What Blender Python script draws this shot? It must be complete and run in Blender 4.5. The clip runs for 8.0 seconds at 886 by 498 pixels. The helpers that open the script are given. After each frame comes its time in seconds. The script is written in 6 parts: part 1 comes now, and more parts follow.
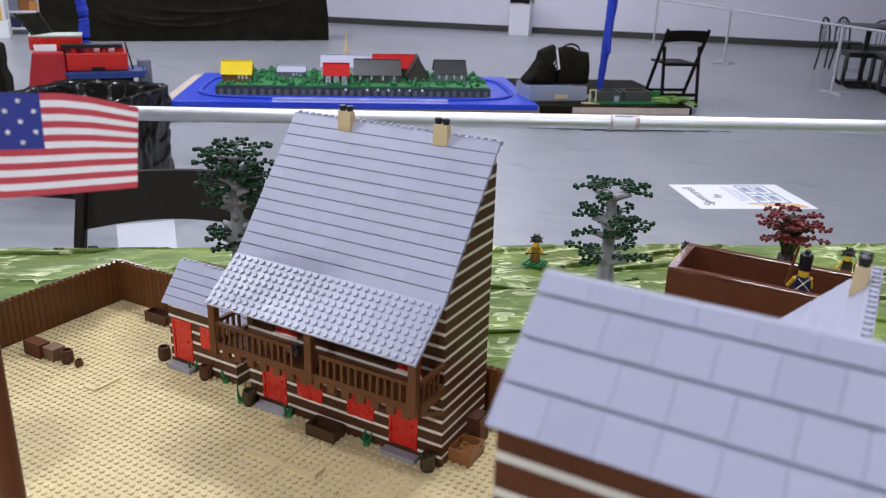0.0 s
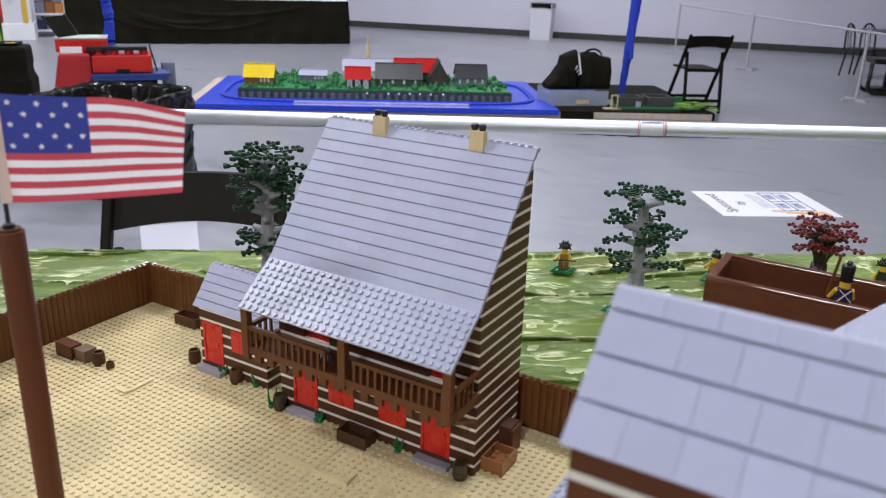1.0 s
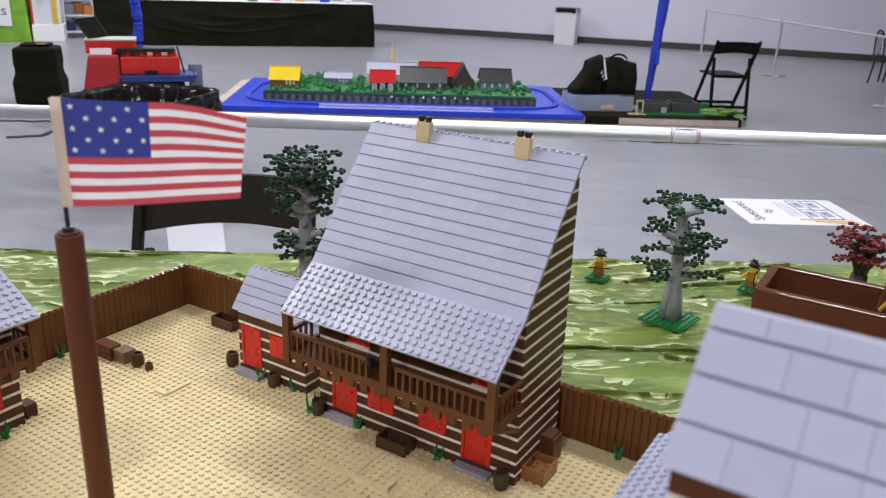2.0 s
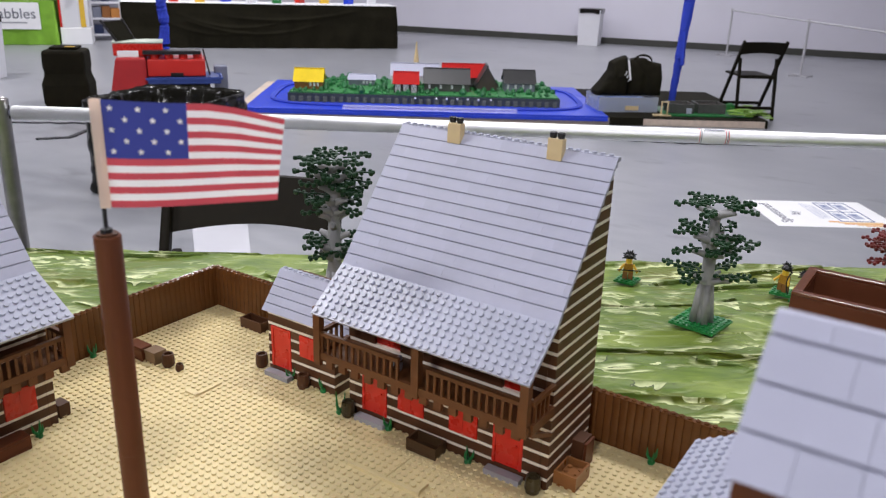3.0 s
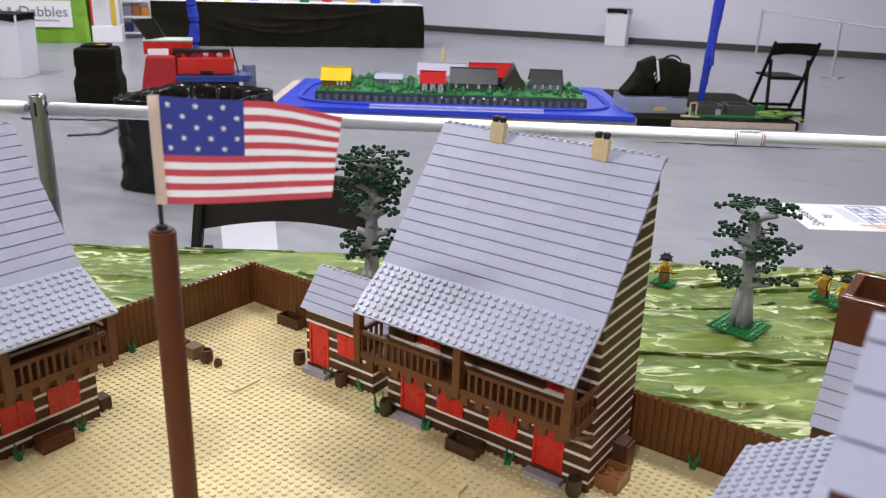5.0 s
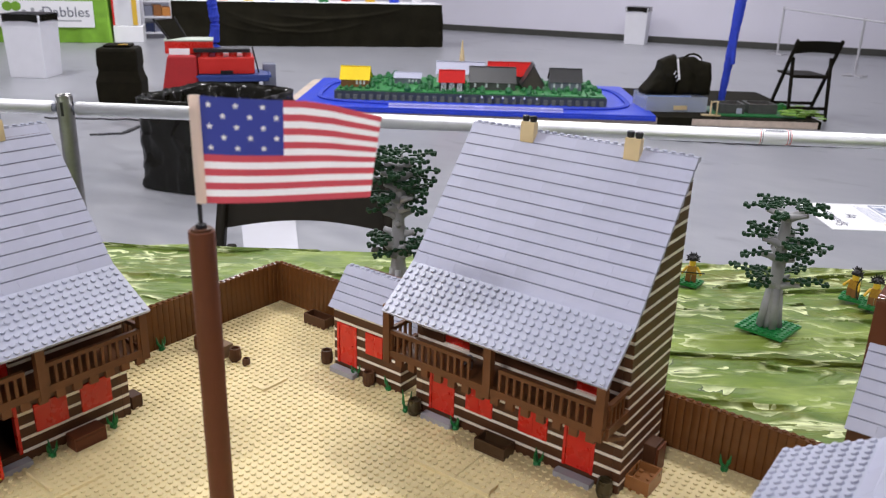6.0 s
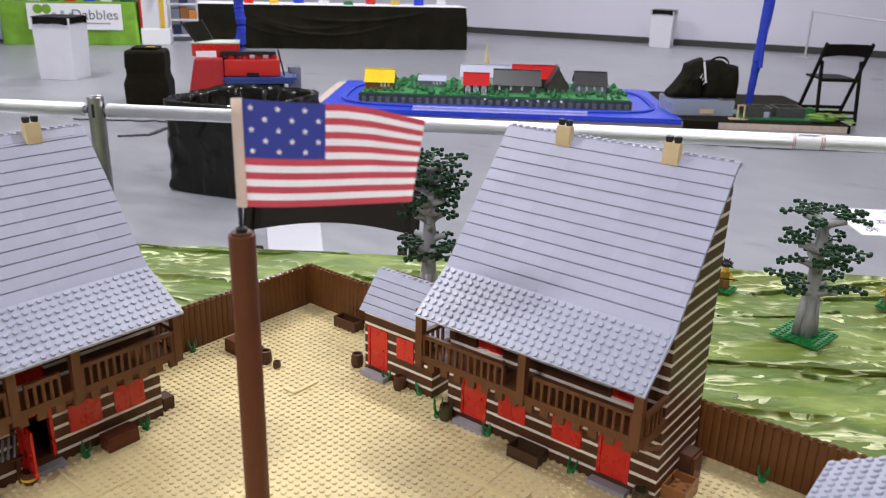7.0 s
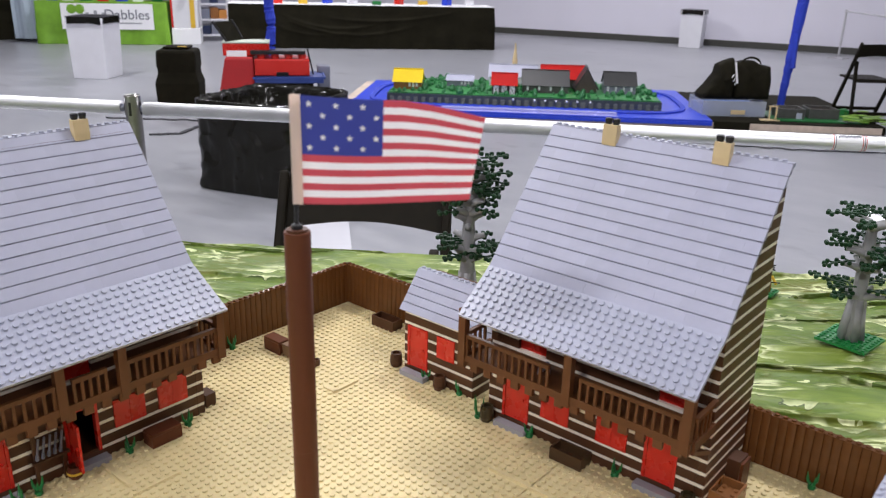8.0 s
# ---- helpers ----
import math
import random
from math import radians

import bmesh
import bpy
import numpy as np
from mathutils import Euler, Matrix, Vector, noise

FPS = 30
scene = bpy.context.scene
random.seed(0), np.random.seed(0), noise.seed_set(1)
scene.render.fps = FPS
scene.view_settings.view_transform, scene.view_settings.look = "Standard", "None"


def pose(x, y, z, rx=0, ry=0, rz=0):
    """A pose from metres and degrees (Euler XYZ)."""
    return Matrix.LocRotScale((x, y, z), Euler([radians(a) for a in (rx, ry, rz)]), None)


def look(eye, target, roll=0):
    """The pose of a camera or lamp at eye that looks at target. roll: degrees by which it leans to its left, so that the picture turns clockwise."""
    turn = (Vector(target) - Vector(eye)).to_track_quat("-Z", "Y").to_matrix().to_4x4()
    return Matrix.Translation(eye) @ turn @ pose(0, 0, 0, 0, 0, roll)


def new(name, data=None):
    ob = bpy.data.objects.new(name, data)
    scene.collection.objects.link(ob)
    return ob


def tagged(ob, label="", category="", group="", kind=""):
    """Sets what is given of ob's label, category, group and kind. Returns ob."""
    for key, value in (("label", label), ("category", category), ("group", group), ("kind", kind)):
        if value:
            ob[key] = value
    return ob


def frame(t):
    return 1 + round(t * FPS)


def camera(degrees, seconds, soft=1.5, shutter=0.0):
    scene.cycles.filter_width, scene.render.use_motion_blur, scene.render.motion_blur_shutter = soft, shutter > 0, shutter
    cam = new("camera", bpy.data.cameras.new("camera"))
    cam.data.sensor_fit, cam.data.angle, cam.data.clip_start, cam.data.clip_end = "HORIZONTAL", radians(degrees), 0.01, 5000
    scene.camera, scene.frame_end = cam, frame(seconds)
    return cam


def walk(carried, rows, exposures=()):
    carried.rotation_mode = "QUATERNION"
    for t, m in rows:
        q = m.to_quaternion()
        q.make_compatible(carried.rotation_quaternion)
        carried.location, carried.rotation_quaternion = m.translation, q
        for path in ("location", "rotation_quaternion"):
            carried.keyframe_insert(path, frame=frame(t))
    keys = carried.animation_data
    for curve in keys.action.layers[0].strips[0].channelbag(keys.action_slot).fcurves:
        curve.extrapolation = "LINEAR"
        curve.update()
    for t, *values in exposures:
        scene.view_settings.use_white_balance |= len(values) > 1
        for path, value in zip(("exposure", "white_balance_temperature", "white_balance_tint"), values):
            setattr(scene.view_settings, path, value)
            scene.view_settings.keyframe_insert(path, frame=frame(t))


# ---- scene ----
cam = camera(57.34, 8.0, soft=1.15)
PATH = [
    (0, (0.3132, -0.5703, 1.3561), (-0.5987, 1.0742, 0.6749), 1.75),
    (0.5, (0.3061, -0.5715, 1.3554), (-0.6269, 1.0633, 0.6795), 1.76),
    (1, (0.2963, -0.5732, 1.3562), (-0.6550, 1.0521, 0.6827), 1.93),
    (2.5, (0.2679, -0.5822, 1.3570), (-0.7514, 1.0051, 0.6926), 2.08),
    (3, (0.2650, -0.5816, 1.3556), (-0.7760, 0.9911, 0.6900), 1.82),
    (3.5, (0.2617, -0.5825, 1.3548), (-0.7907, 0.9815, 0.6866), 1.91),
    (4, (0.2563, -0.5838, 1.3551), (-0.8071, 0.9724, 0.6860), 2.00),
    (4.5, (0.2525, -0.5864, 1.3545), (-0.8210, 0.9635, 0.6871), 2.02),
    (6, (0.2381, -0.5958, 1.3537), (-0.8828, 0.9183, 0.6820), 1.63),
    (6.5, (0.2319, -0.5978, 1.3536), (-0.9075, 0.9036, 0.6846), 1.61),
    (7, (0.2250, -0.5977, 1.3530), (-0.9398, 0.8849, 0.6859), 1.53),
    (7.5, (0.2177, -0.6007, 1.3506), (-0.9689, 0.8643, 0.6831), 1.63),
    (8, (0.2078, -0.6055, 1.3499), (-1.0042, 0.8382, 0.6816), 1.42),
]
walk(cam, [(t, look(eye, target, roll)) for t, eye, target, roll in PATH],
     [(0, -0.17, 5960, 10), (1, -0.13, 6050, 10), (2.5, -0.08, 6320, 10), (4.5, -0.02, 6390, 10), (6, 0.03, 6390, 10), (8, 0.03, 6360, 10)])
cam.data.dof.use_dof, cam.data.dof.focus_distance, cam.data.dof.aperture_fstop = True, 1.18, 14.0

# ---------------------------------------------------------------- exposure, world, lamps
T = 0.90            # height of the fort's ground plates over the hall floor
U, BR, PL = 0.008, 0.0096, 0.0032   # stud pitch, brick height, plate height

world = bpy.data.worlds.new("hall_air")
world.use_nodes = True
world.node_tree.nodes["Background"].inputs[0].default_value = (0.86, 0.90, 1.0, 1)
world.node_tree.nodes["Background"].inputs[1].default_value = 0.022
scene.world = world


def area_lamp(name, eye, target, sx, sy, watts, colour):
    data = bpy.data.lights.new(name, "AREA")
    data.shape, data.size, data.size_y, data.energy, data.color = "RECTANGLE", sx, sy, watts, colour
    ob = new(name, data)
    ob.matrix_world = look(eye, target)
    return ob


COOL = (0.93, 0.901, 0.930)
# unseen lamps: some inferred from shadows and glints, the rest added as fill
LAMPS = [(0.05, 2.1, 98), (-2.3, 1.9, 48), (2.4, 2.0, 35), (1.1, -5.5, 245), (5.4, -4.9, 42), (4.4, -1.0, 24), (-3.4, -1.2, 153), (-4.6, 5.6, 109), (0.1, 6.3, 56), (-9.9, 7.4, 197), (-5.4, 11.6, 122), (-8.4, 2.6, 190), (-2.6, 11.3, 58)]
for lx, ly, watts in LAMPS:
    area_lamp("ceiling_lamp_light", (lx, ly, 4.88), (lx, ly + 0.001, 0), 0.75, 0.55, watts, COOL)

# ---------------------------------------------------------------- materials
MATS = {}


def nodes_of(name):
    mat = bpy.data.materials.new(name)
    mat.use_nodes = True
    nt = mat.node_tree
    return mat, nt, nt.nodes["Principled BSDF"]


def material(name, colour, rough=0.5, metal=0.0, vary=0.06, scale=60.0, bump=0.0, bump_scale=200.0, coat=0.0, island=0.0, spec=0.5, alpha=1.0):
    """Plain surface with two scales of variation, fine relief and a random shift from piece to piece."""
    if name in MATS:
        return MATS[name]
    mat, nt, bsdf = nodes_of(name)
    L = nt.links.new
    tex = nt.nodes.new("ShaderNodeTexCoord")
    n1 = nt.nodes.new("ShaderNodeTexNoise")
    n1.inputs["Scale"].default_value, n1.inputs["Detail"].default_value = scale, 5
    n2 = nt.nodes.new("ShaderNodeTexNoise")
    n2.inputs["Scale"].default_value, n2.inputs["Detail"].default_value = scale * 0.13, 3
    L(tex.outputs["Object"], n1.inputs["Vector"])
    L(tex.outputs["Object"], n2.inputs["Vector"])
    add = nt.nodes.new("ShaderNodeMath")
    add.operation = "ADD"
    L(n1.outputs["Fac"], add.inputs[0])
    L(n2.outputs["Fac"], add.inputs[1])
    last = add
    info = nt.nodes.new("ShaderNodeObjectInfo")
    geo = nt.nodes.new("ShaderNodeNewGeometry")
    for socket, amount in ((info.outputs["Random"], island), (geo.outputs["Random Per Island"], island * 0.5)):
        if amount:
            mul = nt.nodes.new("ShaderNodeMath")
            mul.operation = "MULTIPLY_ADD"
            L(socket, mul.inputs[0])
            mul.inputs[1].default_value = amount / max(vary, 0.01)
            L(last.outputs[0], mul.inputs[2])
            last = mul
    rng = nt.nodes.new("ShaderNodeMapRange")
    extra = island * 1.5 / max(vary, 0.01)
    rng.inputs["From Min"].default_value, rng.inputs["From Max"].default_value = 0.55, 1.45 + extra
    rng.inputs["To Min"].default_value, rng.inputs["To Max"].default_value = 1 - vary * 1.6 - island, 1 + vary * 1.6 + island * 0.6
    L(last.outputs[0], rng.inputs["Value"])
    mix = nt.nodes.new("ShaderNodeVectorMath")
    mix.operation = "SCALE"
    mix.inputs[0].default_value = colour[:3]
    L(rng.outputs[0], mix.inputs["Scale"])
    L(mix.outputs[0], bsdf.inputs["Base Color"])
    rr = nt.nodes.new("ShaderNodeMapRange")
    rr.inputs["To Min"].default_value, rr.inputs["To Max"].default_value = max(0.02, rough - 0.1), min(1, rough + 0.1)
    L(n1.outputs["Fac"], rr.inputs["Value"])
    L(rr.outputs[0], bsdf.inputs["Roughness"])
    bsdf.inputs["Metallic"].default_value = metal
    bsdf.inputs["Coat Weight"].default_value = coat
    bsdf.inputs["Specular IOR Level"].default_value = spec
    bsdf.inputs["Alpha"].default_value = alpha
    if bump:
        n3 = nt.nodes.new("ShaderNodeTexNoise")
        n3.inputs["Scale"].default_value, n3.inputs["Detail"].default_value = bump_scale, 4
        L(tex.outputs["Object"], n3.inputs["Vector"])
        bp = nt.nodes.new("ShaderNodeBump")
        bp.inputs["Strength"].default_value, bp.inputs["Distance"].default_value = bump, 0.5 / bump_scale
        L(n3.outputs["Fac"], bp.inputs["Height"])
        L(bp.outputs[0], bsdf.inputs["Normal"])
    MATS[name] = mat
    return mat


def glow(name, colour, strength):
    mat, nt, bsdf = nodes_of(name)
    bsdf.inputs["Base Color"].default_value = (*colour, 1)
    bsdf.inputs["Emission Color"].default_value = (*colour, 1)
    bsdf.inputs["Emission Strength"].default_value = strength
    return mat


BROWN = material("reddish_brown_plastic", (0.125, 0.040, 0.017), 0.42, vary=0.10, scale=90, island=0.06, bump=0.05, spec=0.22)
PALE = material("palisade_brown_plastic", (0.135, 0.052, 0.0150), 0.22, vary=0.12, scale=90, island=0.05, bump=0.03, spec=0.30)
BROWN_D = material("dark_brown_plastic", (0.084, 0.033, 0.014), 0.42, vary=0.16, scale=60, island=0.15, bump=0.05, spec=0.32)
RAIL_B = material("railing_brown_plastic", (0.130, 0.047, 0.015), 0.42, vary=0.10, scale=90, island=0.06, spec=0.35)
WHITE = material("white_plate_plastic", (0.84, 0.78, 0.67), 0.32, vary=0.05, scale=80, island=0.05)
GREY = material("light_grey_plastic", (0.45, 0.46, 0.57), 0.46, vary=0.055, scale=45, island=0.03, bump=0.03, bump_scale=120)
GREY_S = material("studded_grey_plastic", (0.405, 0.42, 0.51), 0.36, vary=0.04, scale=45)
GREY_D = material("slate_grey_plastic", (0.20, 0.21, 0.27), 0.35, vary=0.06, scale=60)
STEP = material("weathered_grey_plastic", (0.33, 0.33, 0.35), 0.45, vary=0.08, scale=60)
UNDER = material("roof_underlay", (0.24, 0.24, 0.30), 0.6, vary=0.08, scale=60)
TAN = material("tan_baseplate_plastic", (0.720, 0.602, 0.325), 0.50, vary=0.05, scale=14, bump=0.02)
TAN_C = material("tan_brick_plastic", (0.70, 0.55, 0.30), 0.35, vary=0.05, scale=60)
RED = material("red_plastic", (0.60, 0.020, 0.011), 0.28, vary=0.06, scale=60)
GREEN = material("green_plastic", (0.014, 0.175, 0.040), 0.32, vary=0.08, scale=80, island=0.1)
LEAF = material("dark_green_leaf_plastic", (0.0095, 0.041, 0.0145), 0.45, vary=0.20, scale=120, island=0.25, spec=0.28)
LEAF_R = material("dark_red_leaf_plastic", (0.20, 0.014, 0.014), 0.36, vary=0.2, scale=120, island=0.25)
TRUNK = material("grey_trunk_plastic", (0.31, 0.31, 0.31), 0.45, vary=0.09, scale=90)
TRUNK_B = material("black_trunk_plastic", (0.030, 0.015, 0.012), 0.36, vary=0.09, scale=90)
BLACK = material("black_plastic", (0.013, 0.012, 0.013), 0.34, vary=0.15, scale=60)
YELLOW = material("yellow_plastic", (0.74, 0.47, 0.04), 0.3, vary=0.05, scale=90)
NAVY = material("navy_plastic", (0.016, 0.026, 0.075), 0.32, vary=0.05, scale=90)
COPING = material("glossy_brown_tile_plastic", (0.120, 0.040, 0.017), 0.11, vary=0.10, scale=90, bump=0.02, bump_scale=60, spec=0.6)
CRATE = material("crate_brown_plastic", (0.26, 0.105, 0.032), 0.30, vary=0.08, scale=80)

# ---------------------------------------------------------------- mesh helpers


class Mesh:
    def __init__(self):
        self.v, self.f = [], []

    def add(self, verts, faces):
        k = len(self.v)
        self.v += [tuple(p) for p in verts]
        self.f += [tuple(k + i for i in f) for f in faces]
        return self

    def box(self, x0, x1, y0, y1, z0, z1):
        p = [(x, y, z) for z in (z0, z1) for y in (y0, y1) for x in (x0, x1)]
        return self.add(p, [(0, 2, 3, 1), (4, 5, 7, 6), (0, 1, 5, 4), (2, 6, 7, 3), (0, 4, 6, 2), (1, 3, 7, 5)])

    def slab(self, x0, x1, poly):
        """A prism along x; poly is (y, z) anticlockwise seen from +x."""
        n = len(poly)
        p = [(x0, *q) for q in poly] + [(x1, *q) for q in poly]
        f = [tuple(range(n))[::-1], tuple(range(n, 2 * n))]
        return self.add(p, f + [(i, (i + 1) % n, n + (i + 1) % n, n + i) for i in range(n)])

    def prism(self, poly, z0, z1):
        n = len(poly)
        p = [(*q, z0) for q in poly] + [(*q, z1) for q in poly]
        f = [tuple(range(n))[::-1], tuple(range(n, 2 * n))]
        return self.add(p, f + [(i, (i + 1) % n, n + (i + 1) % n, n + i) for i in range(n)])

    def turned(self, x, y, prof, n=12, cap=True):
        """Rings of (radius, z) about an upright axis."""
        p, f = [], []
        for r, z in prof:
            p += [(x + r * math.cos(2 * math.pi * i / n), y + r * math.sin(2 * math.pi * i / n), z) for i in range(n)]
        for k in range(len(prof) - 1):
            f += [(k * n + i, k * n + (i + 1) % n, (k + 1) * n + (i + 1) % n, (k + 1) * n + i) for i in range(n)]
        if cap:
            f += [tuple(range(n))[::-1], tuple((len(prof) - 1) * n + i for i in range(n))]
        return self.add(p, f)

    def tube(self, a, b, r0, r1=None, n=10):
        a, b = Vector(a), Vector(b)
        r1 = r0 if r1 is None else r1
        q = (b - a).to_track_quat("Z", "Y")
        p = []
        for c, r in ((a, r0), (b, r1)):
            p += [c + q @ Vector((r * math.cos(2 * math.pi * i / n), r * math.sin(2 * math.pi * i / n), 0)) for i in range(n)]
        f = [(i, (i + 1) % n, n + (i + 1) % n, n + i) for i in range(n)] + [tuple(range(n))[::-1], tuple(range(n, 2 * n))]
        return self.add(p, f)

    def bar(self, a, b, w, h):
        """A squared bar from a to b."""
        a, b = Vector(a), Vector(b)
        q = (b - a).to_track_quat("Z", "Y")
        p = [c + q @ Vector((sx * w / 2, sy * h / 2, 0)) for c in (a, b) for sx, sy in ((-1, -1), (1, -1), (1, 1), (-1, 1))]
        return self.add(p, [(3, 2, 1, 0), (4, 5, 6, 7), (0, 1, 5, 4), (1, 2, 6, 5), (2, 3, 7, 6), (3, 0, 4, 7)])

    def ball(self, c, r, n=8, m=5, sz=1.0):
        prof = [(r * math.sin(math.pi * k / m) + 1e-5, -r * sz * math.cos(math.pi * k / m)) for k in range(m + 1)]
        k0 = len(self.v)
        self.turned(c[0], c[1], prof, n)
        for i in range(k0, len(self.v)):
            self.v[i] = (self.v[i][0], self.v[i][1], self.v[i][2] + c[2])
        return self

    def studs(self, pts, r=0.0024, h=0.0017, n=10):
        for x, y, z in pts:
            self.turned(x, y, [(r, z), (r, z + h * 0.85), (r * 0.93, z + h)], n)
        return self

    def sweep(self, pts, radii, n=9):
        """One closed skin round a bent line."""
        pts = [Vector(q) for q in pts]
        k0, m = len(self.v), len(pts)
        for j, c in enumerate(pts):
            d = (pts[min(j + 1, m - 1)] - pts[max(j - 1, 0)]).normalized()
            q = d.to_track_quat("Z", "Y")
            self.v += [tuple(c + q @ Vector((radii[j] * math.cos(2 * math.pi * i / n), radii[j] * math.sin(2 * math.pi * i / n), 0))) for i in range(n)]
        self.f += [(k0 + j * n + i, k0 + j * n + (i + 1) % n, k0 + (j + 1) * n + (i + 1) % n, k0 + (j + 1) * n + i) for j in range(m - 1) for i in range(n)]
        self.f += [tuple(range(k0, k0 + n))[::-1], tuple(range(k0 + (m - 1) * n, k0 + m * n))]
        return self

    def data(self, name, mat, smooth=False):
        me = bpy.data.meshes.new(name)
        me.from_pydata(self.v, [], self.f)
        me.materials.append(mat)
        if smooth:
            me.polygons.foreach_set("use_smooth", [True] * len(me.polygons))
        me.update()
        return me

    def move(self, m):
        self.v = [tuple(m @ Vector(p)) for p in self.v]
        return self


def thing(name, m, label, category, group="", kind=""):
    """The Empty at a thing's base that carries its parts."""
    ob = new(name)
    ob.empty_display_size = 0.02
    ob.matrix_world = m
    return tagged(ob, label, category, group, kind)


def part(name, mesh, mat, parent, label="", smooth=False, bevel=0.0, kind=""):
    ob = new(name, mesh.data(name, mat, smooth))
    ob.parent = parent
    if bevel:
        mod = ob.modifiers.new("bevel", "BEVEL")
        mod.width, mod.segments, mod.limit_method = bevel, 2, "ANGLE"
    return tagged(ob, label, kind=kind)


def piece(name, data, parent, at=(0, 0, 0)):
    """One more object on a mesh that alike pieces share."""
    ob = new(name, data)
    ob.parent = parent
    ob.location = at
    return ob


def single(name, mesh, mat, m, label, category, group="", kind="", smooth=False, bevel=0.0):
    """A thing of one mesh."""
    ob = part(name, mesh, mat, None, "", smooth, bevel)
    ob.matrix_world = m
    return tagged(ob, label, category, group, kind)


def fort(x, y, z=0.0, turn=0.0):
    """A pose on the fort's ground plates."""
    return pose(x, y, T + z, 0, 0, turn)


# ---------------------------------------------------------------- the hall
ANG = 35.2      # the display table and the barrier stand at this turn to the fort


def hall_floor_material():
    mat, nt, bsdf = nodes_of("sealed_concrete_floor")
    L = nt.links.new
    tex = nt.nodes.new("ShaderNodeTexCoord")
    n1, n2, n3 = (nt.nodes.new("ShaderNodeTexNoise") for _ in range(3))
    for n, s, d in ((n1, 0.55, 4), (n2, 5.0, 6), (n3, 60.0, 3)):
        n.inputs["Scale"].default_value, n.inputs["Detail"].default_value = s, d
        L(tex.outputs["Object"], n.inputs["Vector"])
    mpf = nt.nodes.new("ShaderNodeMapping")
    mpf.inputs["Scale"].default_value, mpf.inputs["Rotation"].default_value = (0.62, 1.25, 1.0), (0, 0, -0.5)
    L(tex.outputs["Object"], mpf.inputs["Vector"])
    L(mpf.outputs[0], n2.inputs["Vector"])
    ramp = nt.nodes.new("ShaderNodeValToRGB")
    ramp.color_ramp.elements[0].position, ramp.color_ramp.elements[0].color = 0.34, (0.248, 0.255, 0.280, 1)
    ramp.color_ramp.elements[1].position, ramp.color_ramp.elements[1].color = 0.70, (0.365, 0.370, 0.395, 1)
    s1 = nt.nodes.new("ShaderNodeMath")
    s1.operation = "MULTIPLY_ADD"
    L(n2.outputs["Fac"], s1.inputs[0])
    s1.inputs[1].default_value = 0.55
    half = nt.nodes.new("ShaderNodeMath")
    half.operation = "MULTIPLY"
    L(n1.outputs["Fac"], half.inputs[0])
    half.inputs[1].default_value = 0.5
    L(half.outputs[0], s1.inputs[2])
    L(s1.outputs[0], ramp.inputs["Fac"])
    n4 = nt.nodes.new("ShaderNodeTexNoise")
    n4.inputs["Scale"].default_value, n4.inputs["Detail"].default_value = 3.4, 3
    L(mpf.outputs[0], n4.inputs["Vector"])
    scuff = nt.nodes.new("ShaderNodeMapRange")
    for i, k in enumerate((0.62, 0.74, 0.0, 0.42)):
        scuff.inputs[i + 1].default_value = k
    L(n4.outputs["Fac"], scuff.inputs["Value"])
    worn = nt.nodes.new("ShaderNodeMixRGB")
    L(scuff.outputs[0], worn.inputs["Fac"])
    L(ramp.outputs["Color"], worn.inputs[1])
    worn.inputs[2].default_value = (0.11, 0.11, 0.12, 1)
    L(worn.outputs[0], bsdf.inputs["Base Color"])
    rr = nt.nodes.new("ShaderNodeMapRange")
    rr.inputs["To Min"].default_value, rr.inputs["To Max"].default_value = 0.22, 0.45
    L(n2.outputs["Fac"], rr.inputs["Value"])
    L(rr.outputs[0], bsdf.inputs["Roughness"])
    bp = nt.nodes.new("ShaderNodeBump")
    bp.inputs["Strength"].default_value, bp.inputs["Distance"].default_value = 0.15, 0.002
    L(n3.outputs["Fac"], bp.inputs["Height"])
    L(bp.outputs[0], bsdf.inputs["Normal"])
    return mat


FLOOR = hall_floor_material()
WALLP = material("white_wall_paint", (0.715, 0.70, 0.785), 0.6, vary=0.03, scale=1.2, bump=0.05, bump_scale=40)
SKIRT = material("dark_base_band", (0.050, 0.050, 0.042), 0.45, vary=0.08, scale=3)
CEIL = material("ceiling_paint", (0.62, 0.62, 0.63), 0.8, vary=0.05, scale=1)
STEEL = material("brushed_aluminium", (0.90, 0.905, 0.91), 0.50, metal=1.0, vary=0.04, scale=30, bump=0.04, bump_scale=300)
CLOTHB = material("black_cloth", (0.0130, 0.0114, 0.0059), 0.80, vary=0.25, scale=20, bump=0.25, bump_scale=300, spec=0.10)
BAGP = material("black_bin_liner", (0.0072, 0.0066, 0.0040), 0.20, vary=0.15, scale=20, bump=0.12, bump_scale=6, spec=0.30)
CARD = material("white_card", (0.74, 0.74, 0.78), 0.6, vary=0.03, scale=8)
PAPER = material("white_paper", (0.92, 0.92, 0.93), 0.6, vary=0.02, scale=8)
INK = material("dark_ink", (0.10, 0.10, 0.16), 0.6, vary=0.1, scale=60)
BLUE = material("blue_paint", (0.012, 0.05, 0.62), 0.35, vary=0.08, scale=30)
BLUEC = material("blue_cloth", (0.02, 0.05, 0.50), 0.7, vary=0.15, scale=30, bump=0.3, bump_scale=120)
WOOD = material("pale_board_wood", (0.60, 0.49, 0.40), 0.55, vary=0.15, scale=25, bump=0.1)
CHAIRP = material("dark_brown_chair_resin", (0.0105, 0.0082, 0.0045), 0.55, vary=0.2, scale=30, bump=0.04, spec=0.12)
CHAIRM = material("black_chair_metal", (0.011, 0.0095, 0.007), 0.34, vary=0.1, scale=30)
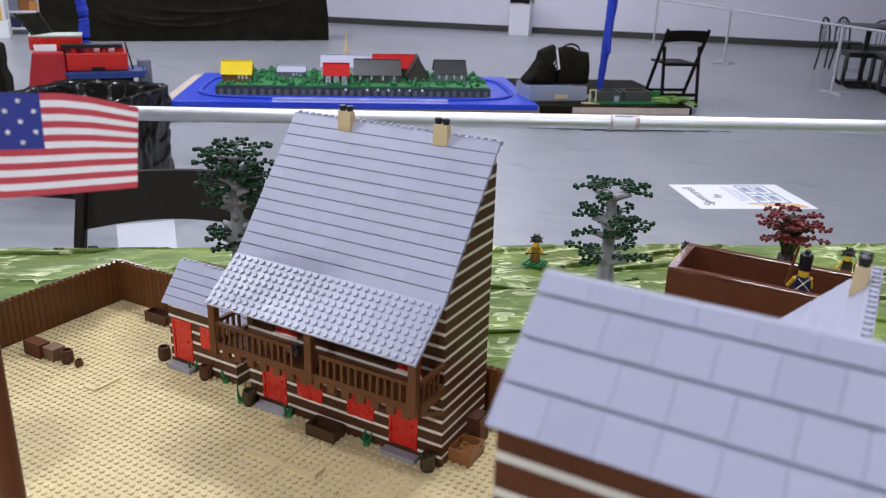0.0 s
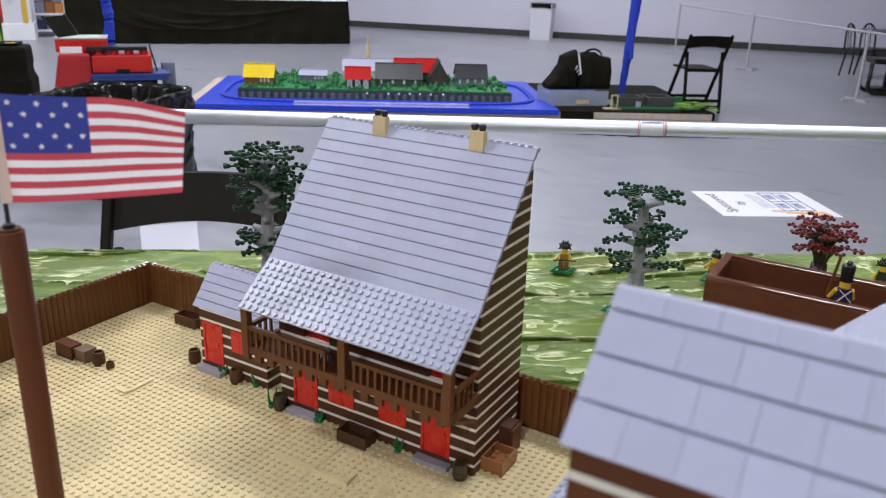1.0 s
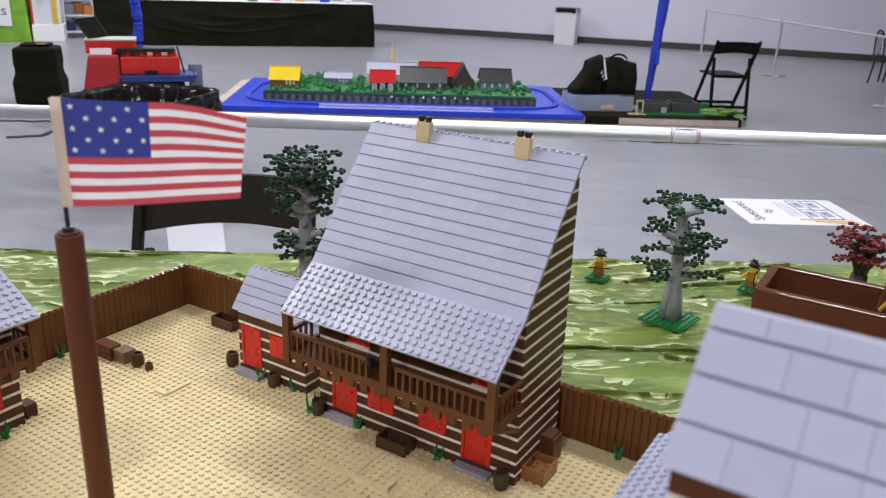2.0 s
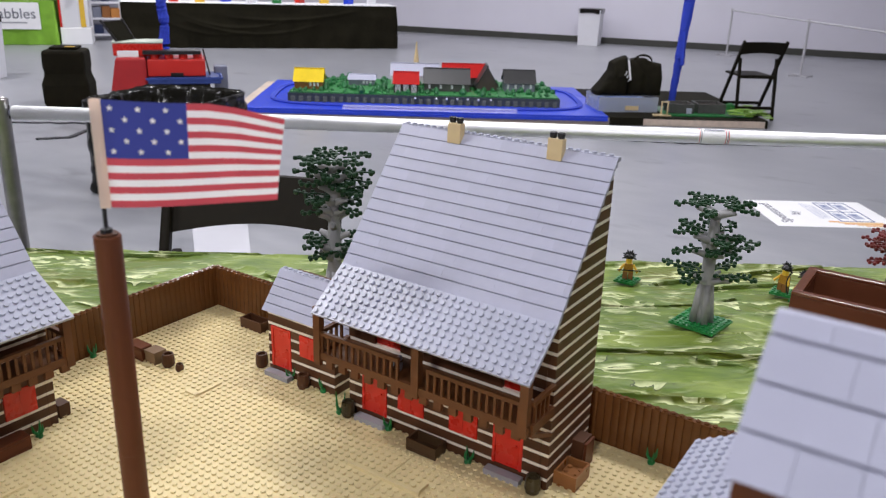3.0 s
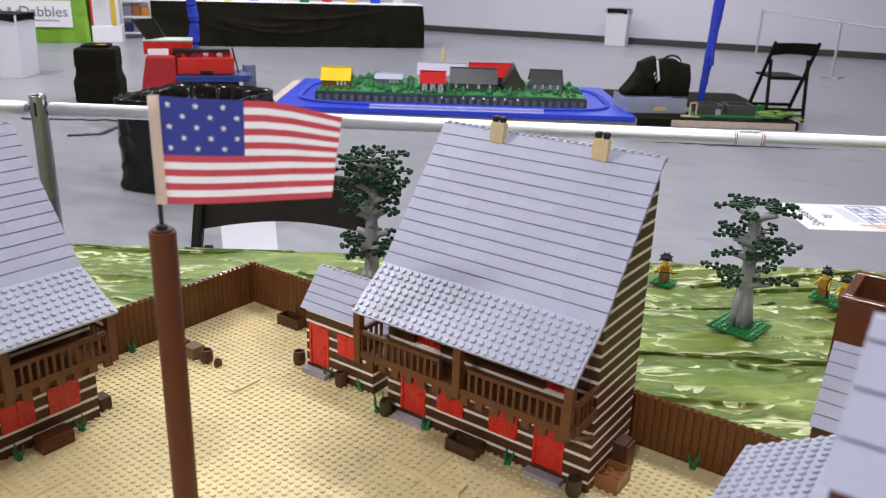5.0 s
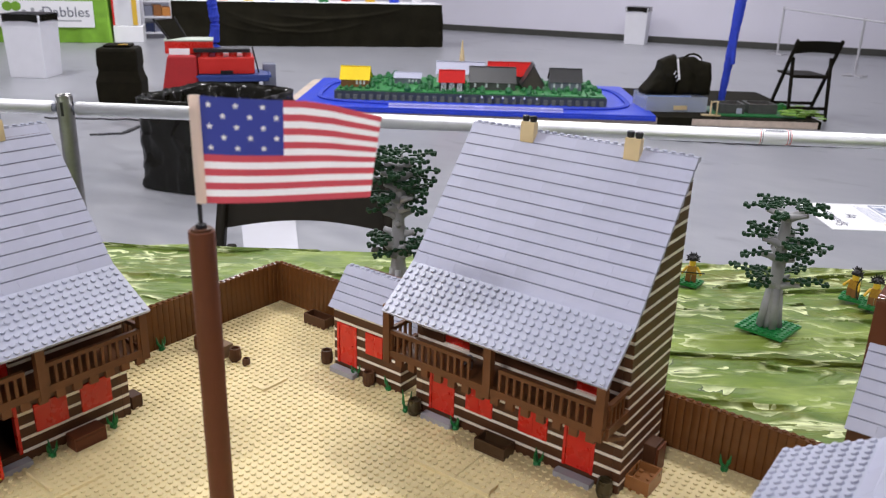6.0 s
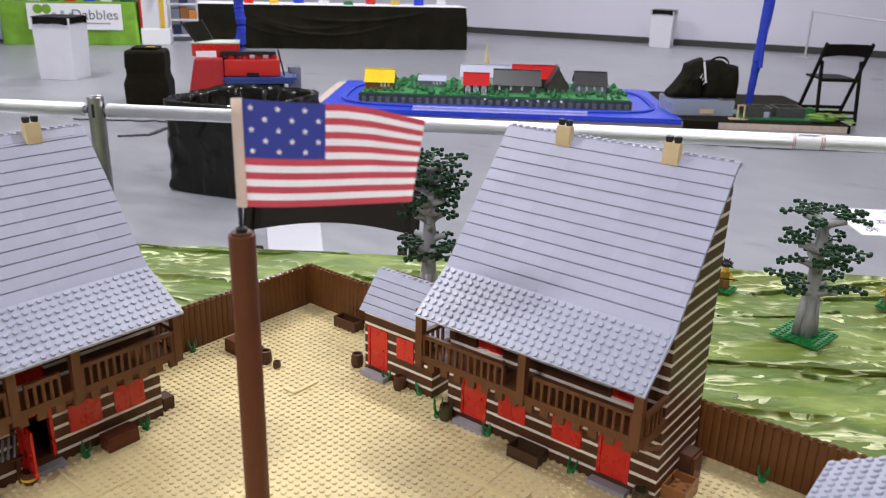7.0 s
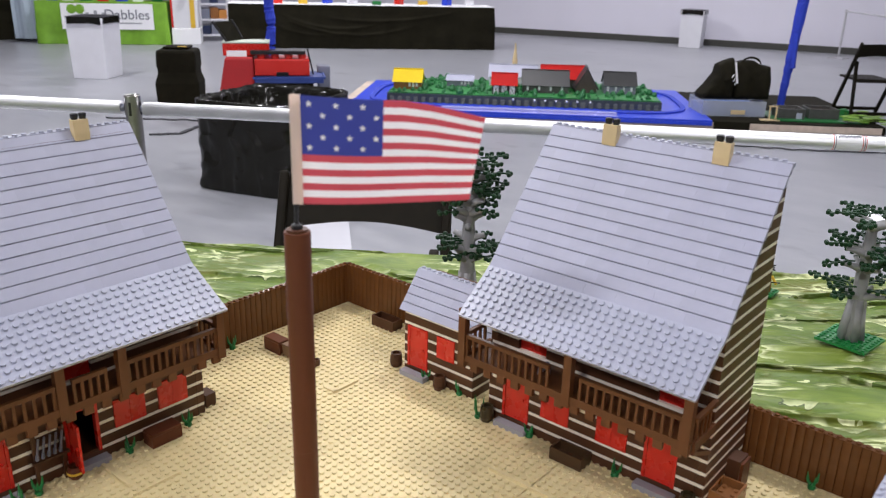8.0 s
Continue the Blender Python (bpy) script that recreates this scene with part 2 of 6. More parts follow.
LIME = material("lime_cloth", (0.20, 0.42, 0.03), 0.7, vary=0.12, scale=12, bump=0.25, bump_scale=60)
REDC = material("red_cloth", (0.40, 0.012, 0.014), 0.65, vary=0.12, scale=12, bump=0.2, bump_scale=60)

tagged(part("floor", Mesh().box(-22, 14, -10, 24, -0.2, 0.0), FLOOR, None), "worn sealed grey concrete floor of a hall", "floor", kind="structure")
# the back wall runs along (cos, sin) of WANG, through WPT
WANG = math.degrees(math.atan2(16.14 - 13.9, -1.9 + 10.5))
wall_n = thing("wall_north", pose(-6.2, 14.25, 0, 0, 0, WANG), "white painted hall wall with a dark base band", "wall", kind="structure")
part("wall_face", Mesh().box(-14, 16, 0, 0.2, 0.0, 5.2), WALLP, wall_n)
part("baseboard", Mesh().box(-14, 16, -0.02, -0.003, 0.0, 0.115), SKIRT, wall_n, "dark base band along the wall")
for nm, x0, x1, y0, y1 in (("wall_west", -20.2, -20, -10, 24), ("wall_east", 12, 12.2, -10, 24), ("wall_south", -20, 12, -8.2, -8)):
    tagged(part(nm, Mesh().box(x0, x1, y0, y1, 0, 5.2), WALLP, None), "plain white painted hall wall", "wall", kind="structure")
tagged(part("ceiling", Mesh().box(-21, 13, -9, 23, 5.0, 5.2), CEIL, None), "plain pale painted hall ceiling", "ceiling", kind="structure")
LAMPM = glow("lamp_diffuser", (1.0, 0.97, 0.93), 3.0)
# unseen fixtures, one added at each lamp of the list
for lx, ly, watts in LAMPS:
    fx = thing("ceiling_light", pose(lx, ly, 4.98), "white rectangular ceiling light out of view, switched on", "ceiling light", "hall ceiling lights")
    part("frame", Mesh().box(-0.42, 0.42, -0.32, 0.32, -0.03, 0.015), CARD, fx)
    part("diffuser", Mesh().box(-0.38, 0.38, -0.28, 0.28, -0.05, -0.034), LAMPM, fx)

# ---------------------------------------------------------------- display table with its marbled cloth
tilt = math.radians(ANG)
FAR = (-0.142, 0.681)


def on_table(a, b):
    """Fort coordinates of a point a along the table's far edge and b in front of it."""
    return FAR[0] + a * math.cos(tilt) + b * math.sin(tilt), FAR[1] + a * math.sin(tilt) - b * math.cos(tilt)


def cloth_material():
    """Marbled cloth: clouded greens, and long cream streaks that swell up slowly and break off at a dark line; fold
    highlights and crease shade are put into these colours.
    """
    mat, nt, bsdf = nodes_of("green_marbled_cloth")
    L = nt.links.new
    tex = nt.nodes.new("ShaderNodeTexCoord")

    def cloud(scale, detail, distortion, place=(0, 0, 0)):
        mp = nt.nodes.new("ShaderNodeMapping")
        mp.inputs["Scale"].default_value, mp.inputs["Location"].default_value = scale, place
        L(tex.outputs["Object"], mp.inputs["Vector"])
        n = nt.nodes.new("ShaderNodeTexNoise")
        n.inputs["Scale"].default_value, n.inputs["Detail"].default_value, n.inputs["Distortion"].default_value = 1.0, detail, distortion
        L(mp.outputs[0], n.inputs["Vector"])
        return n.outputs["Fac"]

    def calc(op, a, b=0.0, c=0.0):
        n = nt.nodes.new("ShaderNodeMath")
        n.operation = op
        for i, v in enumerate((a, b, c)):
            if isinstance(v, (int, float)):
                n.inputs[i].default_value = v
            else:
                L(v, n.inputs[i])
        return n.outputs[0]

    def ranged(v, a, b, lo=0.0, hi=1.0):
        n = nt.nodes.new("ShaderNodeMapRange")
        n.interpolation_type = "SMOOTHSTEP"
        for i, k in enumerate((a, b, lo, hi)):
            n.inputs[i + 1].default_value = k
        L(v, n.inputs["Value"])
        return n.outputs[0]

    sep = nt.nodes.new("ShaderNodeSeparateXYZ")
    L(tex.outputs["Object"], sep.inputs[0])
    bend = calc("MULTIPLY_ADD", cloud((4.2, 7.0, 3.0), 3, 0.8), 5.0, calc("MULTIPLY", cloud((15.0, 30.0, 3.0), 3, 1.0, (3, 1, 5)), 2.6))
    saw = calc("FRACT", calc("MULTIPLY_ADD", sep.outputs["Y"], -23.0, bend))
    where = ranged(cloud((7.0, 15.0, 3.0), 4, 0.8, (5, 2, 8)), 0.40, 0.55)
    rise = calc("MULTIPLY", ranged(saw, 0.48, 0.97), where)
    # cream of the print, also coloured in as the highlight on fold crests
    streak_sheen = calc("MULTIPLY", rise, ranged(cloud((16.0, 60.0, 3.0), 5, 1.5, (1, 7, 2)), 0.32, 0.56, 0.30, 1.0))
    # dark lines put the shade along the creases into the colour
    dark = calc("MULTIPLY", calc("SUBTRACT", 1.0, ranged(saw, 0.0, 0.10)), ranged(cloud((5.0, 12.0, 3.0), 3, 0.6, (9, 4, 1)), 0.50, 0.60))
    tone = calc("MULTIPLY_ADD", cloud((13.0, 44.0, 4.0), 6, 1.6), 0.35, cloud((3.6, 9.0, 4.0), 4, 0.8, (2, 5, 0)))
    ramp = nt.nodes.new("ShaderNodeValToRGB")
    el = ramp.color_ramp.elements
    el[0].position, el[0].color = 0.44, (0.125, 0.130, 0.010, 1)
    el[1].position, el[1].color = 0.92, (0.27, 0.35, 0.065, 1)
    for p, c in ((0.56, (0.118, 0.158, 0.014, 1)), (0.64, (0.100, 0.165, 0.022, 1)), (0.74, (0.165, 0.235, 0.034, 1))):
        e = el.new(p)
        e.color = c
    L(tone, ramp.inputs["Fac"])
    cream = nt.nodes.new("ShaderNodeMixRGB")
    L(streak_sheen, cream.inputs["Fac"])
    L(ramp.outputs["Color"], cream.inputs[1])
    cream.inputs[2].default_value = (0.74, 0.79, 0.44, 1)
    vein_shade = nt.nodes.new("ShaderNodeMixRGB")
    L(calc("MULTIPLY", dark, 0.85), vein_shade.inputs["Fac"])
    L(cream.outputs[0], vein_shade.inputs[1])
    vein_shade.inputs[2].default_value = (0.030, 0.046, 0.008, 1)
    L(vein_shade.outputs[0], bsdf.inputs["Base Color"])
    bsdf.inputs["Roughness"].default_value = 0.45
    bsdf.inputs["Specular IOR Level"].default_value = 0.35
    fine = cloud((20.0, 70.0, 6.0), 5, 1.0)
    bp = nt.nodes.new("ShaderNodeBump")
    bp.inputs["Strength"].default_value, bp.inputs["Distance"].default_value = 0.55, 0.010
    L(calc("MULTIPLY_ADD", fine, 0.25, calc("MULTIPLY", ranged(saw, 0.15, 1.0), where)), bp.inputs["Height"])
    L(bp.outputs[0], bsdf.inputs["Normal"])
    return mat


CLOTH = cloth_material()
ox, oy = on_table(0, 0)
table = thing("display_table", pose(ox, oy, 0, 0, 0, ANG), "long display table under the marbled green cloth", "table")
part("tabletop", Mesh().box(-2.4, 2.4, -1.38, -0.02, T - 0.060, T - 0.028), WOOD, table)
for lx in (-2.2, -0.75, 0.75, 2.2):
    for ly in (-1.3, -0.1):
        part("leg", Mesh().tube((lx, ly, 0), (lx, ly, T - 0.060), 0.014), STEEL, table)


def cloth_mesh():
    m = Mesh()
    xs = np.concatenate([np.linspace(-2.45, -1.22, 30), np.linspace(-1.2, 1.15, 390), np.linspace(1.17, 2.45, 30)])
    inner = np.concatenate([np.linspace(-1.40, -0.70, 34), np.linspace(-0.695, 0.0, 270)])
    ys = np.concatenate([[-1.46, -1.445, -1.43, -1.41], inner, [0.008, 0.012, 0.014]])
    drop = np.concatenate([[-0.55, -0.3, -0.12, -0.02], np.zeros(len(inner)), [-0.012, -0.10, -0.32]])
    p = []
    for y, d in zip(ys, drop):
        for x in xs:
            w = noise.noise(Vector((x * 2.3, y * 2.3, 9.0))) * 0.10 + noise.noise(Vector((x * 9, y * 9, 2.0))) * 0.012
            h = 1 - abs(noise.noise(Vector((x * 2.6, (y + w) * 12.0, 0.3)))) * 2.2
            h = max(0.0, h) ** 3 * 0.7 + max(0.0, noise.noise(Vector((x * 8, (y + w) * 26, 4.0)))) * 0.3
            lip, push = 0.0, 0.0
            for k, fq in ((0, 7.0), (1, 11.0), (2, 15.0)):
                g = noise.noise(Vector((x * 1.6 + 5 * k, (y + w * 0.5) * fq, 6.0 + k))) / (fq * 1.2)
                on = max(0.0, min(1.0, 5 * noise.noise(Vector((x * 3.3, y * 5.0, 30.0 + k))) + 0.7))
                if 0 < g < 0.014 and d == 0:
                    lip = max(lip, on * (1 - g / 0.014))
                    push = -0.0090 * lip
            z = T - 0.0088 + d + (min(0.0082, max(0.0070 * min(h, 1.0), 0.0070 * lip)) if d == 0 else 0)
            p.append((x, y + push + (0.012 * math.sin(x * 23) if d < -0.05 else 0), z))
    n = len(xs)
    f = [(j * n + i, j * n + i + 1, (j + 1) * n + i + 1, (j + 1) * n + i) for j in range(len(ys) - 1) for i in range(n - 1)]
    return m.add(p, f)


cloth = single("tablecloth", cloth_mesh(), CLOTH, pose(ox, oy, 0, 0, 0, ANG), "creased green cloth on the table, marbled cream, fold light and shade in its colour", "tablecloth", smooth=True)

# ---------------------------------------------------------------- ground plates of the fort
X0, Y0 = -0.5685, -0.5420


def baseplate(x0, y0, nx, ny):
    b = thing("baseplate", fort(x0, y0), "tan studded building-brick ground plate on the table", "baseplate", "fort ground plates")
    part("plate", Mesh().box(0.00015, nx * U - 0.00015, 0.00015, ny * U - 0.00015, -0.0032, 0.0), TAN, b)
    part("studs", Mesh().studs([((i + 0.5) * U, (j + 0.5) * U, 0.0) for i in range(nx) for j in range(ny)], n=8), TAN, b, kind="stuff")
    return b


for i, nx in enumerate((32, 32, 32, 14)):
    for j, ny in enumerate((32, 32, 18)):
        baseplate(X0 + i * 32 * U, Y0 + j * 32 * U, nx, ny)

STRIPS = [(-0.386, -0.078, -0.386, -0.0455), (-0.4024, -0.0738, -0.386, -0.0780), (-0.172, -0.0755, -0.089, -0.0755), (-0.130, -0.094, -0.130, -0.024), (-0.0907, -0.0735, -0.0907, -0.0615),
          (-0.380, -0.319, -0.380, -0.274), (-0.442, -0.315, -0.397, -0.315)]
for k, (a, b, c, d) in enumerate(STRIPS):
    w = 0.0013 if k in (2, 4) else 0.0008 if k % 2 else 0.0010
    m = Mesh().box(min(a, c) - w, max(a, c) + w, min(b, d) - w, max(b, d) + w, 0.0002 * (k % 2), 0.0033 if k in (2, 4) else 0.0012 if k == 3 else 0.0028)
    single("ground_strip", m, TAN, fort(0, 0), "thin tan strip standing proud between ground studs", "strip", "strips on the ground")


# ---------------------------------------------------------------- log houses
def log_runs(z, spans, openings):
    """Stretches of a wall course at height z, left when the openings are cut out."""
    out = [spans]
    for a, b, z0, z1 in openings:
        if z0 - 0.001 < z < z1 - 0.001:
            nxt = []
            for p, q in out:
                if b <= p or a >= q:
                    nxt.append((p, q))
                else:
                    nxt += [s for s in ((p, a), (b, q)) if s[1] - s[0] > 0.001]
            out = nxt
    return out


def red_door(parent, x0, x1, z0, z1, y, swing=0.0, knob=1):
    """A red door leaf in its frame, or swung out on its left jamb."""
    part("door_frame", Mesh().box(x0, x0 + 0.003, y, y + 0.006, z0, z1).box(x1 - 0.003, x1, y, y + 0.006, z0, z1).box(x0 + 0.003, x1 - 0.003, y, y + 0.006, z1 - 0.002, z1), RED, parent)
    leaf = Mesh().box(0, x1 - x0 - 0.0066, 0, 0.0022, z0 + 0.0003, z1 - 0.0024)
    w = x1 - x0 - 0.0066
    d = part("door_leaf", leaf, RED, parent)
    d.location = (x0 + 0.0033, y + 0.0008, 0)
    d.rotation_euler = (0, 0, radians(-swing))
    part("knob", Mesh().tube((w * (0.86 if knob > 0 else 0.14), -0.0018, (z0 + z1) / 2), (w * (0.86 if knob > 0 else 0.14), 0.0, (z0 + z1) / 2), 0.0014), RED, d)


def shutters(parent, x0, x1, z0, z1, y):
    mid = (x0 + x1) / 2
    for a, b in ((x0, mid - 0.00006), (mid + 0.00006, x1)):
        m = Mesh().box(a, b, y, y + 0.003, z0, z1)
        part("shutter", m, RED, parent, bevel=0.0003)


def roof_rows(parent, x0, x1, yk, zk, yr, zr, rows, seed, mat=None, last=1.0, joint=0.000025, sizes=(2, 3, 4, 4, 4)):
    """Overlapping courses of sloped roof bricks, each brick a piece with joints round it."""
    rnd = random.Random(seed)
    units = rows - 1 + last
    sy, sz = (yr - yk) / units, (zr - zk) / units
    shared = {}
    gap, back = 0.00105, 0.006
    for r in range(rows):
        x = x0
        first = True
        dy, dz = (sy, sz) if r < rows - 1 else (sy * last, sz * last)
        while x < x1 - 1e-6:
            n = min(rnd.choice(sizes) if not first else rnd.choice((2, 3, 4)), round((x1 - x) / U))
            n = max(n, 1)
            first = False
            w = min(n * U, x1 - x)
            key = (round(w, 4), round(dz, 5))
            if key not in shared:
                g = joint
                cut = gap * dy / dz
                prof = [(0.0, 0.0), (back, 0.0), (dy + back * 0.3, dz - gap), (dy - cut, dz - gap)]
                shared[key] = Mesh().slab(g, w - g, prof).data("roof_slope", mat or GREY)
            piece("roof_slope", shared[key], parent, (x, yk + r * sy, zk + r * sz))
            x += w


def house(name, m, length, prof, doors, windows, upper, posts, rails, label, chimneys=(), ridge_studs=True, seed=1, open_door=None):
    """A log house with half a gable: the wall at the back stands up to the ridge, the roof falls to the front and
    runs on as a studded porch roof over a balcony. x runs along the front up to 0 at its end, y into the house."""
    ye, ze, yk, zk, yr, zr = prof
    h = thing(name, m, label, "toy house", "log houses of the fort")
    slope = (yr - yk) / (zr - zk)
    openings = [(a, b, 0.0096, 0.0600) for a, b in doors] + [(a, b, 0.0256, 0.0547) for a, b in windows] + [(a, b, z0, z1) for a, b, z0, z1 in upper]
    core_f, core_s = Mesh(), Mesh()
    for xx in (-0.0079, -length):
        core_s.slab(xx + 0.0008, xx + 0.0071, [(0.0008, 0.0005), (yr - 0.0008, 0.0005), (yr - 0.0008, zr - 0.016), (max(yk, 0.0) + 0.011, zk - 0.006), (0.0008, zk - 0.010)])
    lim = zk + 0.004 if yk < 0 else zk - 0.008
    for i in range(int(lim / 0.0128)):
        for p, q in log_runs(i * 0.0128 + 0.006, (-length + 0.0081, -0.0081), openings):
            core_f.box(p + 0.0008, q - 0.0008, 0.0008, 0.0070, i * 0.0128 + 0.0005, i * 0.0128 + 0.0122)
    front = part("front_wall", core_f, BROWN_D, h)
    side = part("side_wall", core_s, BROWN_D, h)
    n = int((zr - 0.004) / 0.0128)
    shared = {}

    def log(parent, nm, x0, x1, y0, y1, z0, z1, mat):
        key = (nm, round(x1 - x0, 4), round(y1 - y0, 4))
        if key not in shared:
            shared[key] = Mesh().box(0.00006, x1 - x0 - 0.00006, 0, y1 - y0, 0.00008, z1 - z0 - 0.00008).data(nm, mat)
        piece(nm, shared[key], parent, (x0, y0, z0))

    for i in range(n + 1):
        for nm, za, zb, mat in (("log", i * 0.0128, i * 0.0128 + BR, BROWN_D), ("white_strip", i * 0.0128 + BR, (i + 1) * 0.0128, WHITE)):
            if zb > zr - 0.006:
                continue
            ys = yk + (zb - zk) * slope + 0.0035 if zb > zk else ye + (zb + 0.0045 - ze) * (yk - ye) / (zk - ze)
            ys = 0.0 if ys < 0.001 else ys
            if yr - ys > 0.004:
                for xx in (-0.0079, -length):
                    log(side, nm, xx, xx + 0.0079, max(ys, 0.0), yr, za, zb, mat)
            if zb < lim:
                for a, b in log_runs((za + zb) / 2, (-length + 0.0081, -0.0081), openings):
                    log(front, nm, a, b, 0.0, 0.0078, za, zb, mat)
    part("back_wall", Mesh().box(-length + 0.0081, -0.0081, yr - 0.006, yr - 0.0002, 0, zr - 0.008), BROWN_D, h)
    part("inner_floor", Mesh().box(-length + 0.0081, -0.0081, 0.0085, yr - 0.0065, 0.0022, 0.005), BROWN_D, h)
    part("upper_floor", Mesh().box(-length + 0.0081, -0.0081, 0.0085, yr - 0.0065, 0.0800, 0.0832), BROWN_D, h)
    for k, (a, b) in enumerate(doors):
        red_door(h, a, b, 0.0100, 0.0598, -0.0010, 97 if open_door == k else 0, 1)
        part("door_step", Mesh().box(a - 0.003, b + 0.003, -0.0112, -0.0012, 0.0002, 0.0062), STEP, h, "grey step")
    for a, b in windows:
        shutters(h, a, b, 0.0258, 0.0545, -0.0014)
    for a, b, z0, z1 in upper:
        shutters(h, a, b, z0 + 0.0002, z1 - 0.0002, 0.0036)
    # roof
    back = [(yk + 0.0026, zk - 0.001), (yk + 0.0052, zk - 0.001), (yr, zr - 0.0045), (yr, zr - 0.0012), (yr - 0.0004, zr - 0.0012)]
    roof = part("roof", Mesh().slab(-length + 0.0002, 0.0021, back), UNDER, h, "light grey roof of sloped bricks")
    roof_rows(roof, -length, 0.0024, yk, zk, yr, zr, 13, seed)
    cap = Mesh().box(-length, 0.0024, yr - 0.0002, yr + 0.0058, zr - 0.0045, zr - 0.0002)
    if ridge_studs:
        cap.studs([(-length + (i + 0.5) * U + 0.001, yr + 0.0028, zr - 0.0002) for i in range(int(round(length / U)))], n=10)
    part("ridge_cap", cap, GREY_S, roof)
    for cx in chimneys:
        c = part("chimney", Mesh().slab(cx - 0.0076, cx + 0.0076, [(yr - 0.0088, zr - 0.0106), (yr - 0.0005, zr - 0.003), (yr - 0.0005, zr + 0.0096), (yr - 0.0082, zr + 0.0096), (yr - 0.0090, zr - 0.004)]), TAN_C, roof, "tan brick chimney with two pots", bevel=0.0006)
        for sx in (-0.0041, 0.0041):
            part("chimney_pot", Mesh().turned(cx + sx, yr - 0.0043, [(0.0030, zr + 0.0096), (0.0034, zr + 0.0118), (0.0036, zr + 0.0122), (0.0036, zr + 0.0148), (0.0026, zr + 0.0152), (0.0018, zr + 0.0152)], 12), BLACK, c, "black round chimney pot", smooth=False)
    # porch roof: a tilted studded plate
    ang = math.atan2(zk - ze, yk - ye)
    run = math.hypot(zk - ze, yk - ye)
    ns = int(round(length / U))
    rows = 8
    pm = Mesh().box(-length - 0.0002, 0.0026, 0, run + 0.004, -0.0032, 0.0)
    pm.studs([(-length + (i + 0.5) * (length + 0.002) / ns, (j + 0.5) * (run / rows), 0.0) for i in range(ns) for j in range(rows)], r=0.0025, h=0.0019, n=14)
    pm.move(Matrix.Translation((0, ye, ze)) @ Matrix.Rotation(ang, 4, "X"))
    part("porch_roof", pm, GREY_S, h, "light grey studded porch roof plate")
    # balcony
    yb = ye + 0.0105
    zf = 0.0830
    bal = part("balcony", Mesh().box(-length, 0, yb + 0.0022, -0.0004, zf, zf + PL), RAIL_B, h, "brown balcony with railing")
    part("beam", Mesh().box(-length - 0.0055, 0.0005, yb - 0.0022, yb + 0.0020, zf, zf + 0.0072), RAIL_B, bal)
    tooth = Mesh().box(0, 0.0082, -0.0022, 0.0020, -0.0078, -0.0001).data("bracket", RAIL_B)
    x = -length - 0.0055
    while x < -0.007:
        piece("bracket", tooth, bal, (x, yb, zf))
        x += 0.0161
    for px in posts:
        part("post", Mesh().box(px - 0.0040, px + 0.0040, yb - 0.0034, yb + 0.0040, zf - 0.004, ze + 0.0030), RAIL_B, bal)
    bal_up = Mesh().box(-0.0013, 0.0013, -0.0012, 0.0012, 0, 0.0178).data("baluster", RAIL_B)
    for a, b in rails:
        part("handrail", Mesh().box(a, b, yb - 0.0020, yb + 0.0020, zf + 0.0250, zf + 0.0290), RAIL_B, bal)
        nb = max(2, int(round((b - a) / U)))
        for i in range(nb + 1):
            piece("baluster", bal_up, bal, (a + 0.0013 + (b - a - 0.0026) * i / nb, yb, zf + 0.0072))
    for xe in (0.0, -length):
        part("handrail", Mesh().box(xe - 0.002, xe + 0.002, yb + 0.004, -0.001, zf + 0.0250, zf + 0.0290), RAIL_B, bal)
        part("beam", Mesh().box(xe - 0.002, xe + 0.0023, yb + 0.004, -0.001, zf - 0.002, zf + 0.0070), RAIL_B, bal)
        for i in range(4):
            piece("baluster", bal_up, bal, (xe, yb + 0.010 + i * U, zf + 0.0072))
        part("strut", Mesh().bar((xe, yb + 0.004, zf - 0.003), (xe, -0.001, zf - 0.022), 0.0036, 0.0036), RAIL_B, bal)
    return h


LEN = 0.232
MAIN = (-0.0561, 0.1347, -0.0091, 0.1722, 0.0885, 0.2985)
UP = [(-0.2010, -0.1690, 0.0896, 0.1130), (-0.0520, -0.0240, 0.0896, 0.1130)]
house("log_house", fort(0.0020, 0), 0.2350, MAIN, [(-0.2170, -0.1850), (-0.0585, -0.0265)], [(-0.1705, -0.1385), (-0.1080, -0.0760)], UP,
      (-0.2355, -0.1165, -0.0045), [(-0.2315, -0.1365), (-0.1048, -0.0085)],
      "dark brown log house, white strips, red doors, grey roof", (-0.1665, -0.0565), seed=3)
WEST = (-0.0500, 0.1320, 0.0050, 0.1650, 0.0980, 0.2920)
house("log_house", fort(-0.455, -0.196, 0, 90), LEN, WEST, [(-0.1440, -0.1120), (-0.222, -0.192)], [(-0.0510, -0.0190), (-0.0970, -0.0650)],
      [(-0.1440, -0.1120, 0.0896, 0.1130)], (-0.0020, -0.1030, -0.1580, -0.2345), [(-0.0985, -0.0060), (-0.1480, -0.1170), (-0.2300, -0.1625)],
      "dark brown log house with a red door standing open", (-0.0502, -0.1665), seed=5, open_door=0)
EAST = (-0.0545, 0.1365, 0.0030, 0.1690, 0.1225, 0.2920)
